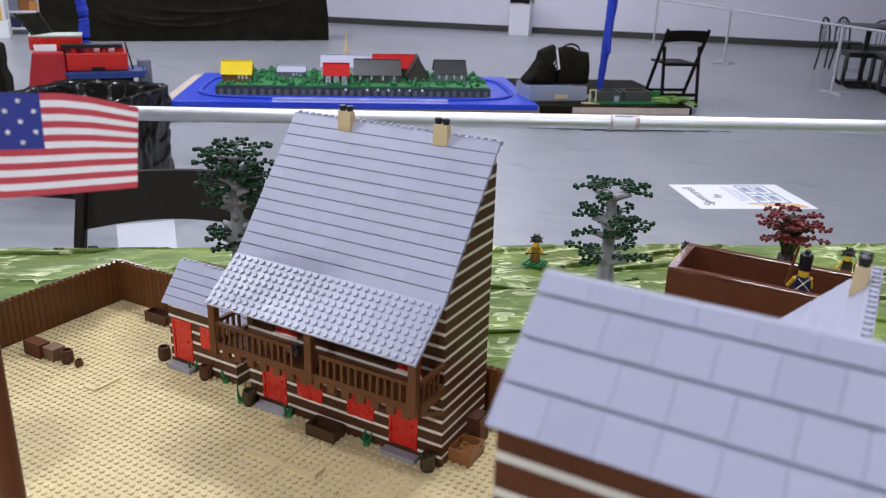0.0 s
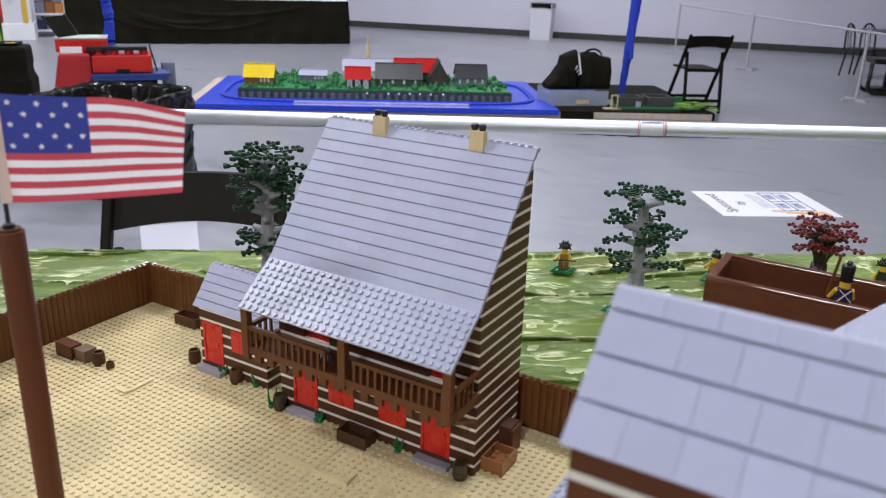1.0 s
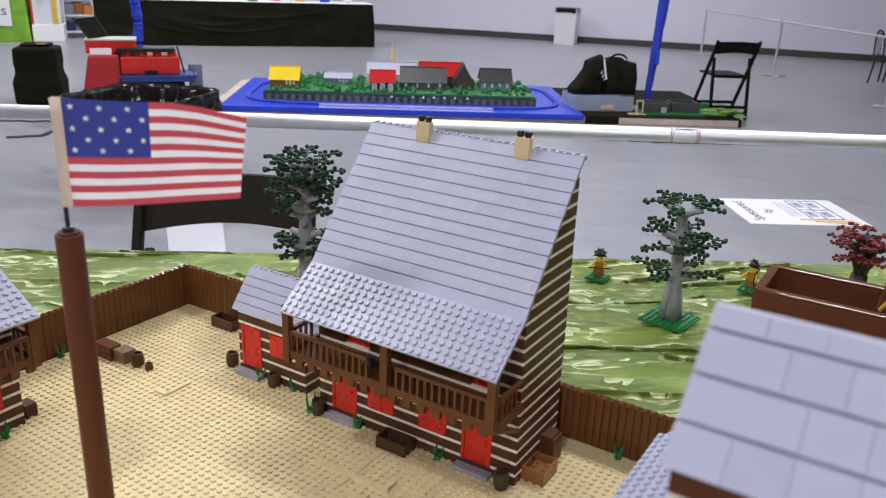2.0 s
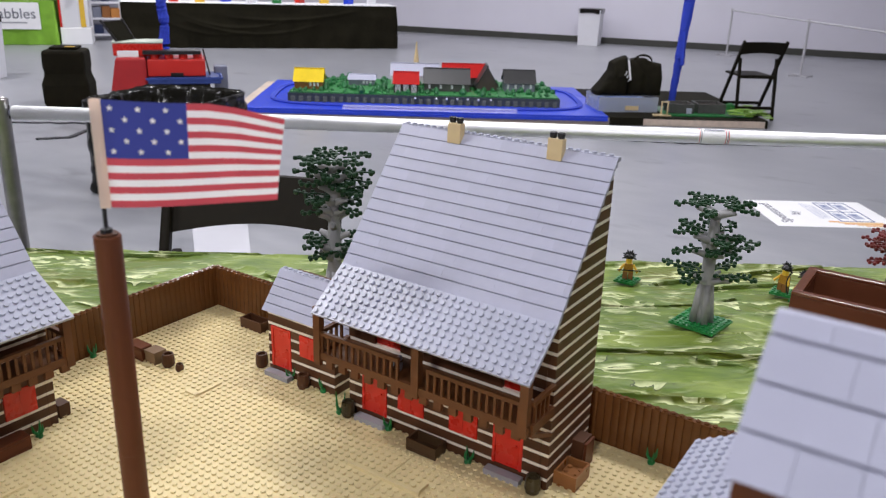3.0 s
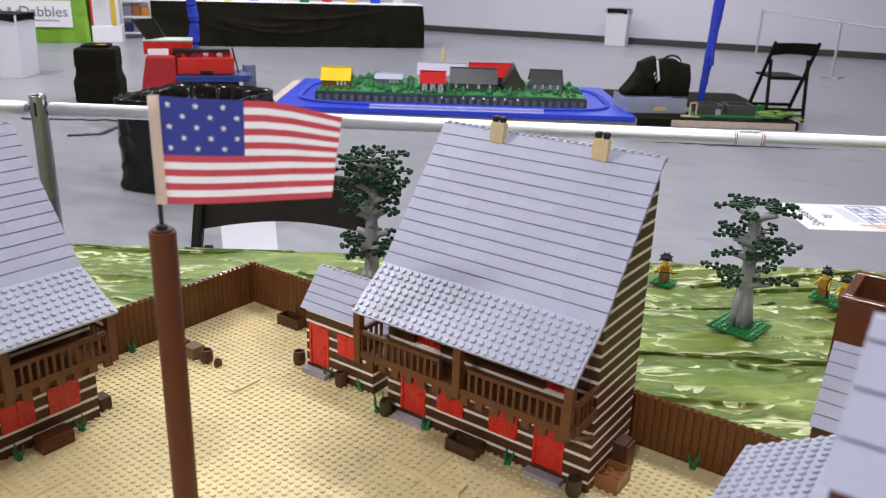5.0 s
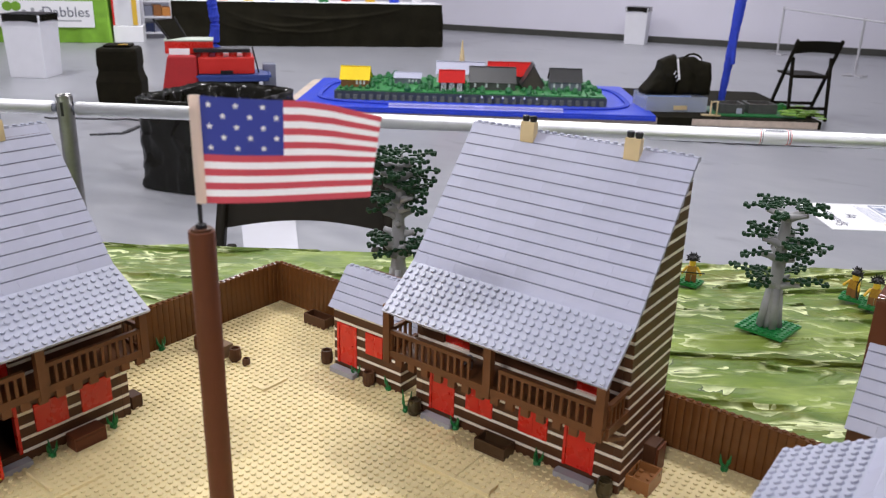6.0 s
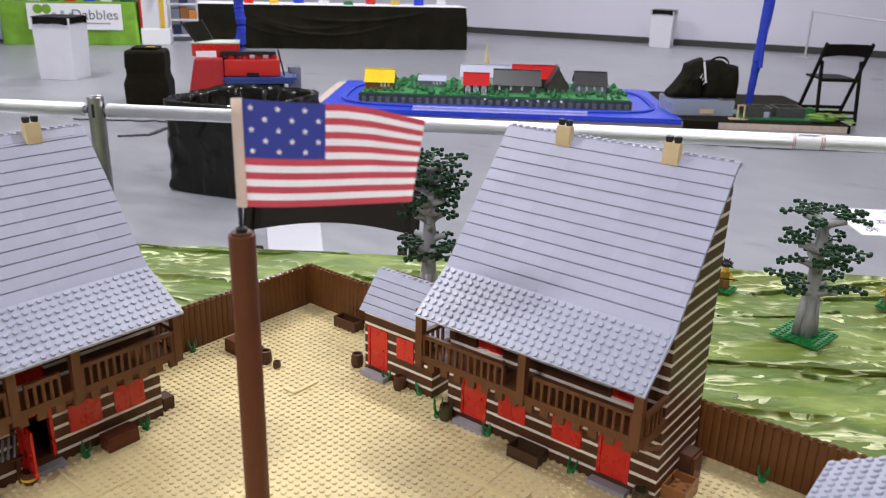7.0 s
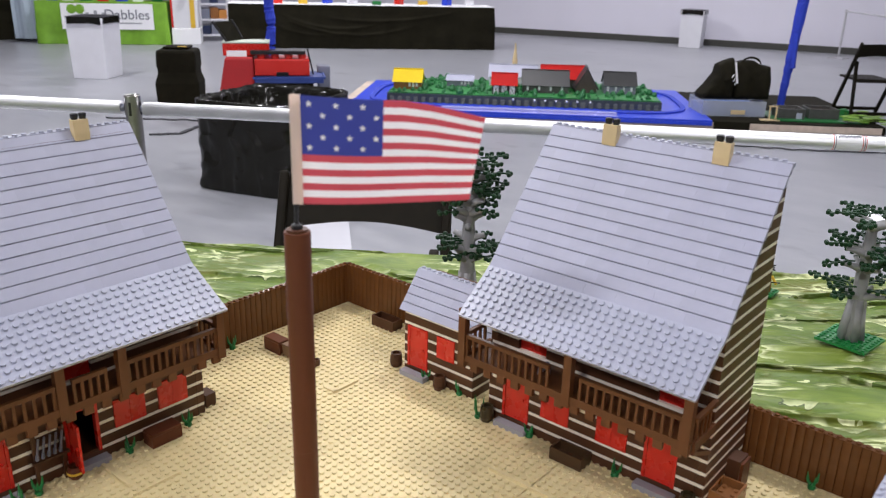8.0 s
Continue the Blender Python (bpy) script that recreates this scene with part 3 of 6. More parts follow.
house("log_house", fort(0.195, -0.057 - LEN, 0, -90), LEN, EAST, [(-0.2170, -0.1850), (-0.0585, -0.0265)], [(-0.1705, -0.1385), (-0.1080, -0.0760)], UP,
      (-0.2355, -0.1165, -0.0045), [(-0.2315, -0.1365), (-0.1048, -0.0085)],
      "dark brown log house with a studded grey porch roof", (-0.2030, -0.0665), seed=8)

# ---------------------------------------------------------------- shed beside the long house
def shed():
    x0, x1, y0, y1 = -0.3660, -0.2660, 0.0140, 0.0600
    ze, zr, yr = 0.0790, 0.1200, 0.0400
    s = thing("log_shed", fort(0, 0), "small log shed with red door and grey roof", "toy shed")
    door, win = (-0.3610, -0.3310), (-0.3170, -0.2920)
    openings = [(door[0], door[1], 0.0096, 0.0600), (win[0], win[1], 0.0340, 0.0600)]
    core = Mesh()
    for i in range(6):
        for p, q in log_runs(i * 0.0128 + 0.006, (x0, x1), openings):
            core.box(p + 0.0008, q - 0.0008, y0 + 0.0008, y0 + 0.007, i * 0.0128 + 0.0005, i * 0.0128 + 0.0122)
    wall = part("front_wall", core, BROWN_D, s)
    side = part("side_wall", Mesh().box(x0 + 0.0008, x0 + 0.007, y0 + 0.008, y1, 0.0, 0.076).box(x1 - 0.007, x1 - 0.0008, y0 + 0.008, y1, 0.0, 0.076).box(x0 + 0.007, x1 - 0.007, y1 - 0.004, y1, 0, 0.115), BROWN_D, s)
    for i in range(6):
        for nm, za, zb, mat in (("log", i * 0.0128, i * 0.0128 + BR, BROWN_D), ("white_strip", i * 0.0128 + BR, (i + 1) * 0.0128, WHITE)):
            for a, b in log_runs((za + zb) / 2, (x0, x1), openings):
                part(nm, Mesh().box(a, b, y0, y0 + 0.0078, za + 0.0001, zb - 0.0001), mat, wall)
            for xx in (x0, x1 - 0.0078):
                part(nm, Mesh().box(xx, xx + 0.0078, y0 + 0.0079, y1 - 0.0001, za + 0.0001, zb - 0.0001), mat, side)
    part("white_strip", Mesh().box(x0, x1, y0 - 0.0002, y0 + 0.0078, 0.0769, 0.0786), WHITE, wall)
    red_door(s, door[0], door[1], 0.0100, 0.0598, y0 - 0.001)
    part("door_step", Mesh().box(door[0] - 0.003, door[1] + 0.003, y0 - 0.0112, y0 - 0.0012, 0.0002, 0.0062), STEP, s, "grey step")
    shutters(s, win[0], win[1], 0.0342, 0.0598, y0 - 0.0014)
    roof = part("roof", Mesh().slab(x0, x1 + 0.03, [(y0, ze - 0.002), (y1 + 0.006, ze - 0.002), (y1 + 0.006, ze), (yr + 0.004, zr - 0.004), (yr - 0.001, zr - 0.004), (y0, ze)]), UNDER, s)
    roof_rows(roof, x0 - 0.0035, x1 + 0.0285, y0 - 0.0060, ze, yr, zr, 5, 21)
    cap = Mesh().box(x0 - 0.0035, x1 + 0.0285, yr - 0.0002, yr + 0.0078, zr - 0.0035, zr - 0.0004)
    cap.studs([(x0 + (i + 0.1) * U, yr + 0.0038, zr - 0.0004) for i in range(16)])
    part("ridge_cap", cap, GREY_S, roof)
    part("back_slope", Mesh().slab(x0 - 0.0035, x1 + 0.0285, [(yr + 0.0078, zr - 0.0036), (yr + 0.0078, zr - 0.0006), (y1 + 0.012, ze), (y1 + 0.006, ze)][::-1]), GREY, roof)


shed()

# ---------------------------------------------------------------- palisade
FENCE_H = 0.0560


def palisade(name, a, b, label):
    """A run of upright round logs with studs on their heads, from a to b."""
    a, b = Vector((*a, 0)), Vector((*b, 0))
    n = int(round((b - a).length / U))
    d = (b - a) / n
    side = Vector((-d.y, d.x, 0)).normalized()
    p = thing(name, fort(a.x, a.y), label, "toy fence", "palisade of the fort")
    ang = math.degrees(math.atan2(d.y, d.x))
    part("rail", Mesh().box(0, (b - a).length, -0.0009, 0.0009, 0.0, FENCE_H - 0.0006).move(pose(0, 0, 0, 0, 0, ang)), BROWN_D, p)
    w, bow = 0.00392, 9
    arc = [(w * math.sin(math.pi * (k / (bow - 1) - 0.5)), -0.0027 - 0.0011 * math.cos(math.pi * (k / (bow - 1) - 0.5))) for k in range(bow)]
    log = Mesh().prism(arc + [(-x, -y) for x, y in arc], 0.0, FENCE_H)
    log.turned(0, 0, [(0.0024, FENCE_H), (0.0024, FENCE_H + 0.0014), (0.0021, FENCE_H + 0.0017)], 10)
    log = log.move(pose(0, 0, 0, 0, 0, ang)).data("pale", PALE)
    for i in range(n):
        piece("pale", log, p, d * (i + 0.5))
    return p


palisade("palisade_fence", (-0.5645, 0.1100), (0.1850, 0.1100), "reddish-brown palisade of upright logs along the back")
palisade("palisade_fence", (-0.5645, 0.1100), (-0.5645, -0.1900), "reddish-brown palisade of upright logs by the house")

# ---------------------------------------------------------------- open corner tower with a soldier, gate tower
def corner_tower():
    x0, x1, y0, y1, zt = 0.1545, 0.3300, 0.1480, 0.2290, 0.190
    t = thing("corner_tower", fort(0, 0), "square reddish-brown corner tower, open at the top", "toy tower")
    w = 0.008
    for a, b, c, d in ((x0, x1, y0, y0 + w), (x0, x1, y1 - w, y1), (x0, x0 + w, y0 + w, y1 - w), (x1 - w, x1, y0 + w, y1 - w)):
        part("wall", Mesh().box(a, b, c, d, 0, zt - 0.0034), BROWN, t, bevel=0.0004)
        part("coping", Mesh().box(a, b, c, d, zt - 0.0032, zt), COPING, t, "smooth brown tiles on the rim", bevel=0.0004)
    part("deck", Mesh().box(x0 + w, x1 - w, y0 + w, y1 - w, zt - 0.032, zt - 0.028), BROWN_D, t)
    part("lean_to_wall", Mesh().slab(x0 + 0.004, x1, [(0.1080, 0.0), (y0 - 0.0002, 0.0), (y0 - 0.0002, 0.140), (0.1080, 0.084)]), BROWN_D, t)
    lr = part("lean_to_roof", Mesh().slab(x0 + 0.0026, x1, [(0.1045, 0.0815), (0.1075, 0.0815), (y0 - 0.0002, 0.141), (y0 - 0.0002, 0.1460)]), UNDER, t, "light grey lean-to roof of sloped bricks")
    roof_rows(lr, x0 + 0.0022, x1, 0.1028, 0.0830, 0.1510, 0.1520, 7, 41, joint=0.00010)
    return zt - 0.028


DECK = corner_tower()


def gate_tower():
    x0, x1 = 0.2290, 0.4600
    yr, zr, rows = -0.3480, 0.3655, 4
    ye, ze = yr - 0.0385, zr - 0.0362
    g = thing("gate_tower", fort(0, 0), "brown log tower with white strips under a grey gable roof", "toy tower")
    y0, y1 = ye + 0.0040, 2 * yr - ye - 0.0040
    core = part("wall", Mesh().box(x0 + 0.0008, x1 - 0.0008, y0 + 0.0008, y1 - 0.0008, 0.0, ze - 0.002), BROWN_D, g)
    n = int(ze / 0.0128)
    top = ze - 0.0004
    for i in range(n):
        zb = top - i * 0.0128
        part("log", Mesh().box(x0, x1, y0, y1, zb - BR, zb), BROWN, core)
        part("white_strip", Mesh().box(x0, x1, y0, y1, zb - 0.0127, zb - BR - 0.0001), WHITE, core)
    under = [(ye + 0.004, ze), (2 * yr - ye - 0.004, ze), (yr + 0.003, zr - 0.0045), (yr - 0.003, zr - 0.0045)]
    roof = part("roof", Mesh().slab(x0 - 0.0012, x1, under), UNDER, g)
    roof_rows(roof, x0 - 0.0022, x1, ye, ze, yr, zr, rows, 31, last=0.58, joint=0.00009, sizes=(2, 2, 2))
    part("back_slope", Mesh().slab(x0 - 0.0022, x1, [(yr + 0.0002, zr - 0.004), (2 * yr - ye, ze), (2 * yr - ye + 0.0006, ze + 0.0014), (yr + 0.0002, zr - 0.0010)]), GREY, roof)


gate_tower()

# ---------------------------------------------------------------- flag
def flag_and_pole():
    px, py, top = -0.1452, -0.3175, 0.3000
    f = thing("flagpole", fort(px, py), "tall reddish-brown flagpole of stacked round bricks", "flagpole")
    prof = []
    z = 0.0
    while z < top - 0.001:
        h = min(0.1536, top - z)
        prof += [(0.00775, z), (0.0079, z + 0.0003), (0.0079, z + h - 0.0003), (0.00775, z + h)]
        z += h
    part("shaft", Mesh().turned(0, 0, prof, 24), BROWN, f, smooth=False)
    part("collar", Mesh().turned(0, 0, [(0.0062, top), (0.0062, top + 0.0016)], 16), BROWN_D, f)
    part("pin", Mesh().turned(0, 0, [(0.0034, top + 0.0016), (0.0034, top + 0.004), (0.0013, top + 0.005), (0.0013, top + 0.0725)], 12), BLACK, f, "thin black rod")
    return px, py, top


PX, PY, PTOP = flag_and_pole()
FLAGW = material("flag_white_paper", (0.97, 0.94, 0.94), 0.65, vary=0.03, scale=60)
FLAGS = material("flag_star_paper", (0.97, 0.95, 0.95), 0.65, vary=0.02, scale=60)
FLAGR = material("flag_red_print", (0.61, 0.080, 0.105), 0.6, vary=0.05, scale=60)
FLAGB = material("flag_blue_print", (0.045, 0.060, 0.30), 0.6, vary=0.05, scale=60)
FLAGT = material("flag_sleeve", (0.90, 0.72, 0.60), 0.65, vary=0.04, scale=60)


for fm in (FLAGW, FLAGR, FLAGB, FLAGT):
    nt = fm.node_tree
    bs, outp = nt.nodes["Principled BSDF"], nt.nodes["Material Output"]
    tl, mx = nt.nodes.new("ShaderNodeBsdfTranslucent"), nt.nodes.new("ShaderNodeMixShader")
    mx.inputs[0].default_value = 0.40
    nt.links.new(bs.inputs["Base Color"].links[0].from_socket, tl.inputs["Color"])
    nt.links.new(bs.outputs[0], mx.inputs[1])
    nt.links.new(tl.outputs[0], mx.inputs[2])
    nt.links.new(mx.outputs[0], outp.inputs["Surface"])


def flag():
    """A paper flag: hem, eight red and seven white stripes, canton and fifteen stars, waving along its length."""
    W, H, z0 = 0.1085, 0.0625, PTOP + 0.0168
    yaw = radians(38.5)
    ca, sa = math.cos(yaw), math.sin(yaw)

    def at(u, v, off=0.0):
        k, top = max(0.0, u / W), v / H
        x = 0.0018 + u - k * k * (0.0037 * top + 0.0108 * (1 - top))
        wob = 0.0052 * math.sin(k * 4.6 - 0.5) * k - 0.010 * max(0.0, k - 0.72) * top * 4
        sag = -0.0022 * math.sin(k * 3.1) + 0.0069 * k * (1 - top) - 0.017 * max(0, k - 0.56) ** 1.1 * max(0.0, top - 0.35) / 0.65
        return (x * ca - (wob + off) * sa, x * sa + (wob + off) * ca, z0 + v + sag)

    def sheet(u0, u1, v0, v1, off, nu=30, nv=4, thick=0.0):
        m = Mesh()
        for s in ((off, off + thick) if thick else (off,)):
            m.add([at(u0 + (u1 - u0) * i / nu, v0 + (v1 - v0) * j / nv, s) for j in range(nv + 1) for i in range(nu + 1)],
                  [((j * (nu + 1) + i), (j * (nu + 1) + i + 1), ((j + 1) * (nu + 1) + i + 1), ((j + 1) * (nu + 1) + i)) for j in range(nv) for i in range(nu)])
        return m

    f = thing("flag", fort(PX, PY), "red, white and blue striped paper flag with fifteen stars", "flag")
    hem = 0.0026
    part("sleeve", sheet(-0.0032, hem, 0, H, -0.0017, 4, 4, 0.0034), FLAGT, f, "pale hem glued round the rod")
    s = H / 15
    cu = 0.0494
    for k in range(15):
        u0 = cu if k >= 7 else hem
        if k % 2 == 0:
            part("stripe", sheet(u0, W, k * s, (k + 1) * s, 0, 36, 2), FLAGR, f, "red stripe")
        else:
            part("stripe", sheet(u0, W, k * s, (k + 1) * s, 0, 36, 2), FLAGW, f, "white stripe")
    part("canton", sheet(hem, cu, 7 * s, H, 0, 16, 6), FLAGB, f, "blue canton")
    for row in range(5):
        for c in range(3):
            if row % 2 == 0:
                u = hem + (cu - hem) * (0.10 + 0.325 * c)
            else:
                u = hem + (cu - hem) * (0.265 + 0.325 * c)
            v = H - 8 * s * (0.135 + 0.185 * row)
            for off in (-0.0004, 0.0004):
                p = [at(u + r * math.sin(a) * 1.0, v + r * math.cos(a), off) for r, a in
                     [((0.0021, 0.0009)[i % 2], math.pi * i / 5) for i in range(10)]]
                part("star", Mesh().add(p + [at(u, v, off)], [(i, (i + 1) % 10, 10) for i in range(10)]), FLAGS, f, "white star")


flag()

# ---------------------------------------------------------------- brick-built trees
def leaf_spray(m, c, yaw, length, tiltz, rnd):
    """A flat plastic limb: a bent stem with side twigs, each ending in a round leaf knob."""
    d = Vector((math.cos(yaw), math.sin(yaw), tiltz))
    side = Vector((-math.sin(yaw), math.cos(yaw), 0))

    def knob(q):
        r = rnd.uniform(0.0025, 0.0030)
        m.turned(q.x, q.y, [(r * 0.72, q.z - 0.0025), (r, q.z - 0.0015), (r, q.z + 0.0013), (r * 0.70, q.z + 0.0023)], 8)

    k = max(2, int(round(length / 0.0088)))
    last = Vector(c)
    for i in range(1, k + 1):
        p = Vector(c) + d * (length * i / k) + side * (0.0016 * (-1) ** i) + Vector((0, 0, rnd.uniform(-0.0008, 0.0012)))
        m.bar(last, p, 0.0026, 0.0018)
        for sg in (-1, 1):
            if i < k and rnd.random() < 0.05:
                continue
            w = rnd.uniform(0.0058, 0.0090) * (0.8 if i == k else 1.0)
            q = p + side * (sg * w) + d * rnd.uniform(0.0015, 0.0050) + Vector((0, 0, rnd.uniform(-0.0010, 0.0020)))
            m.bar(p, q + Vector((0.0001, 0, 0)), 0.0021, 0.0015)
            knob(q)
        last = p
    tip = last + d * 0.0058
    m.bar(last, tip, 0.0021, 0.0015)
    knob(tip)


def brick_tree(x, y, height, layers, trunk_mat, leaf_mat, label, seed, base=True, z=0.0, turn=0.0, girth=1.0, arm=0.012, flare=1.0, extra=0.75, bare=()):
    rnd = random.Random(seed)
    t = thing("toy_tree", fort(x, y, z, turn), label, "toy tree", "trees round the fort")
    zb = 0.0
    if base:
        p = Mesh().box(-4 * U, 4 * U, -4 * U, 4 * U, 0.0, 0.0032)
        p.studs([((i - 3.5) * U, (j - 3.5) * U, 0.0032) for i in range(8) for j in range(8)])
        part("base_plate", p, GREEN, t, "green studded plate")
        zb = 0.0032
    prof = []
    n = 12
    for k in range(n + 1):
        f = k / n
        r = (0.0060 * flare * (1 - f) ** 1.3 + 0.0068) * girth
        prof.append((r * (1 + 0.07 * math.sin(k * 2.1)), zb + f * height * 0.93))
    trunk = Mesh().turned(0, 0, prof, 9)
    for i in range(5):
        a = i * 2 * math.pi / 5 + 0.4
        trunk.bar((0.0150 * flare * girth * math.cos(a), 0.0150 * flare * girth * math.sin(a), zb + 0.0008), (0.006 * math.cos(a), 0.006 * math.sin(a), zb + height * 0.33), 0.0085 * girth, 0.0085 * girth)
    crown = Mesh()
    for li, (f, r, k) in enumerate(layers):
        zc = zb + f * height
        for i in range(k):
            a = i * 2 * math.pi / k + rnd.uniform(-0.25, 0.25) + li * 0.8
            reach = r * rnd.uniform(0.88, 1.05)
            elbow = (0.34 * reach * math.cos(a), 0.34 * reach * math.sin(a), zc - 0.0050)
            trunk.sweep([(0, 0, zc - arm), (0.16 * reach * math.cos(a), 0.16 * reach * math.sin(a), zc - 0.35 * arm - 0.0040), elbow, (0.56 * reach * math.cos(a), 0.56 * reach * math.sin(a), zc - 0.0026)],
                        [0.0068 * girth, 0.0054 * girth, 0.0042 * girth, 0.0026], 7)
            leaf_spray(crown, (0.30 * reach * math.cos(a), 0.30 * reach * math.sin(a), zc + rnd.uniform(-0.002, 0.004)), a, reach * 0.72, rnd.uniform(-0.10, 0.12), rnd)
            if rnd.random() < extra:
                leaf_spray(crown, (0.20 * reach * math.cos(a), 0.20 * reach * math.sin(a), zc + rnd.uniform(0.000, 0.006)), a + rnd.choice((-1, 1)) * rnd.uniform(0.5, 0.9), reach * 0.55, rnd.uniform(-0.05, 0.15), rnd)
    for bi, f in enumerate(bare):
        for a in (0.5 + bi * 1.9, 3.4 + bi * 1.9):
            trunk.sweep([(0, 0, zb + f * height - 0.010), (0.010 * math.cos(a), 0.010 * math.sin(a), zb + f * height - 0.003), (0.020 * math.cos(a), 0.020 * math.sin(a), zb + f * height)], [0.0056, 0.0046, 0.0036], 7)
    part("trunk", trunk, trunk_mat, t, smooth=True)
    part("crown", crown, leaf_mat, t, "round leaf knobs on flat branches")


brick_tree(-0.0010, 0.4680, 0.168, [(0.41, 0.056, 4), (0.63, 0.052, 4), (0.75, 0.054, 5), (0.965, 0.052, 5)], TRUNK, LEAF, "grey-trunked dark green tree of plastic parts on a plate", 5, z=-0.0010, turn=-8, girth=0.98, flare=0.85)

# ---------------------------------------------------------------- toy figures
def figure(name, x, y, z, turn, label, cloth, head, hair, hat, gun=None):
    """A small toy figure, one plain mesh."""
    m = Mesh()
    m.box(-0.0078, -0.0004, -0.0038, 0.0042, 0.0, 0.0125)
    m.box(0.0004, 0.0078, -0.0038, 0.0042, 0.0, 0.0125)
    m.add([(-0.0078, -0.004, 0.0125), (0.0078, -0.004, 0.0125), (0.0078, 0.004, 0.0125), (-0.0078, 0.004, 0.0125),
           (-0.0058, -0.0036, 0.0255), (0.0058, -0.0036, 0.0255), (0.0058, 0.0036, 0.0255), (-0.0058, 0.0036, 0.0255)],
          [(0, 3, 2, 1), (4, 5, 6, 7), (0, 1, 5, 4), (1, 2, 6, 5), (2, 3, 7, 6), (3, 0, 4, 7)])
    k1 = len(m.f)
    for s in (-1, 1):
        m.tube((s * 0.0066, 0, 0.0240), (s * (0.0098 if hat else 0.0128), -0.0045, 0.0155), 0.0022, 0.0019, 8)
        m.ball((s * (0.0100 if hat else 0.0132), -0.0054, 0.0146), 0.0022, 7, 4)
    m.turned(0, 0, [(0.0038, 0.0255), (0.0049, 0.0265), (0.0049, 0.0335), (0.0036, 0.0345)], 12)
    k2 = len(m.f)
    if hat:
        m.turned(0, 0, [(0.0058, 0.0325), (0.0056, 0.0350), (0.0060, 0.0470), (0.0050, 0.0482)], 12)
        m.ball((0, 0.0005, 0.0500), 0.0026, 7, 4)
    else:
        m.ball((0, 0.0014, 0.0362), 0.0066, 10, 6, 0.85)
        for i in range(11):
            a = -0.35 + i * 0.384
            r = (0.0112, 0.0094)[i % 2]
            m.tube((0, 0.0016, 0.0362), (r * math.cos(a), 0.0022, 0.0362 + r * math.sin(a)), 0.0026, 0.0009, 5)
        for i in range(15):
            a = i * 0.419
            m.tube((0.003 * math.cos(a), 0.003 * math.sin(a) + 0.001, 0.0345), ((0.0076, 0.0062)[i % 2] * math.cos(a), (0.0076, 0.0062)[i % 2] * math.sin(a) + 0.001, 0.0362 + 0.0024 * (i % 2)), 0.0020, 0.0012, 5)
    k3 = len(m.f)
    if hat:
        for sg in (-1, 1):
            m.bar((sg * 0.0062, 0.0044, 0.0135), (-sg * 0.0050, 0.0040, 0.0250), 0.0013, 0.0008)
    k4 = len(m.f)
    if gun:
        if hat:
            m.bar((0.0124, -0.0060, 0.0150), (0.0060, -0.0080, 0.0520), 0.0017, 0.0020)
        else:
            if gun == "across":
                m.bar((-0.0165, -0.0068, 0.0158), (0.0190, -0.0068, 0.0172), 0.0013, 0.0015)
            arc = [(0.0150 - 0.0055 * (1 - (i / 4) ** 2), -0.0064, 0.0180 + 0.0042 * i) for i in range(-4, 5)]
            if gun == "bow":
                m.sweep(arc, [0.0009] * 9, 6)
                m.bar(arc[0], arc[-1], 0.0004, 0.0004)
    ob = single(name, m, cloth, fort(x, y, z, turn), label, "toy figure", "toy figures")
    ob.data.materials.append(head)
    ob.data.materials.append(hair)
    ob.data.materials.append(RAIL_B if hat else CRATE)
    ob.data.materials.append(WHITE)
    for i, p in enumerate(ob.data.polygons):
        p.material_index = (0 if hat or i > 11 else 3) if i < k1 else 1 if i < k2 else 2 if i < k3 else 4 if i < k4 else 3 if hat else 2
    return ob


def figure_plate(x, y, z, n):
    p = Mesh().box(-n * U / 2, n * U / 2, -n * U / 2, n * U / 2, 0, 0.0032)
    p.studs([((i + 0.5 - n / 2) * U, (j + 0.5 - n / 2) * U, 0.0032) for i in range(n) for j in range(n)])
    single("figure_plate", p, GREEN, fort(x, y, z), "small green studded plate lying on the cloth", "toy plate", "plates under the figures")


TAWNY = material("printed_tawny_plastic", (0.40, 0.20, 0.022), 0.35, vary=0.3, scale=260)
for x, y, trn, arm_held in ((-0.1430, 0.5550, 20, "across"), (0.0650, 0.6560, -30, "bow"), (0.0960, 0.6400, 10, "bow")):
    figure_plate(x, y, -0.0010, 4)
    figure("toy_warrior", x, y, 0.0023, trn, "small yellow toy figure with spiky black hair", TAWNY, YELLOW, BLACK, False, gun=arm_held)
figure("toy_soldier", 0.2660, 0.2000, DECK, 200, "toy soldier in navy coat and tall black hat", NAVY, YELLOW, BLACK, True, gun=True)
single("toy_stump", Mesh().box(-0.008, 0.008, -0.008, 0.008, 0.0, 0.0190).studs([(sx * 0.004, sy * 0.004, 0.0190) for sx in (-1, 1) for sy in (-1, 1)]), BROWN_D, fort(0.2900, 0.7250, -0.0042), "dark brown brick stump on the cloth", "toy block")
figure("toy_warrior", 0.2900, 0.7250, 0.0168, 10, "small toy figure in black with black hair on a stump", BLACK, YELLOW, BLACK, False, gun="bow")
brick_tree(0.2020, 0.7560, 0.083, [(0.70, 0.050, 5), (0.92, 0.049, 6), (1.10, 0.040, 5)], TRUNK_B, LEAF_R, "small tree with dark red plastic leaves", 12, z=-0.0042, girth=1.15, arm=0.036, flare=0.45, extra=0.6)
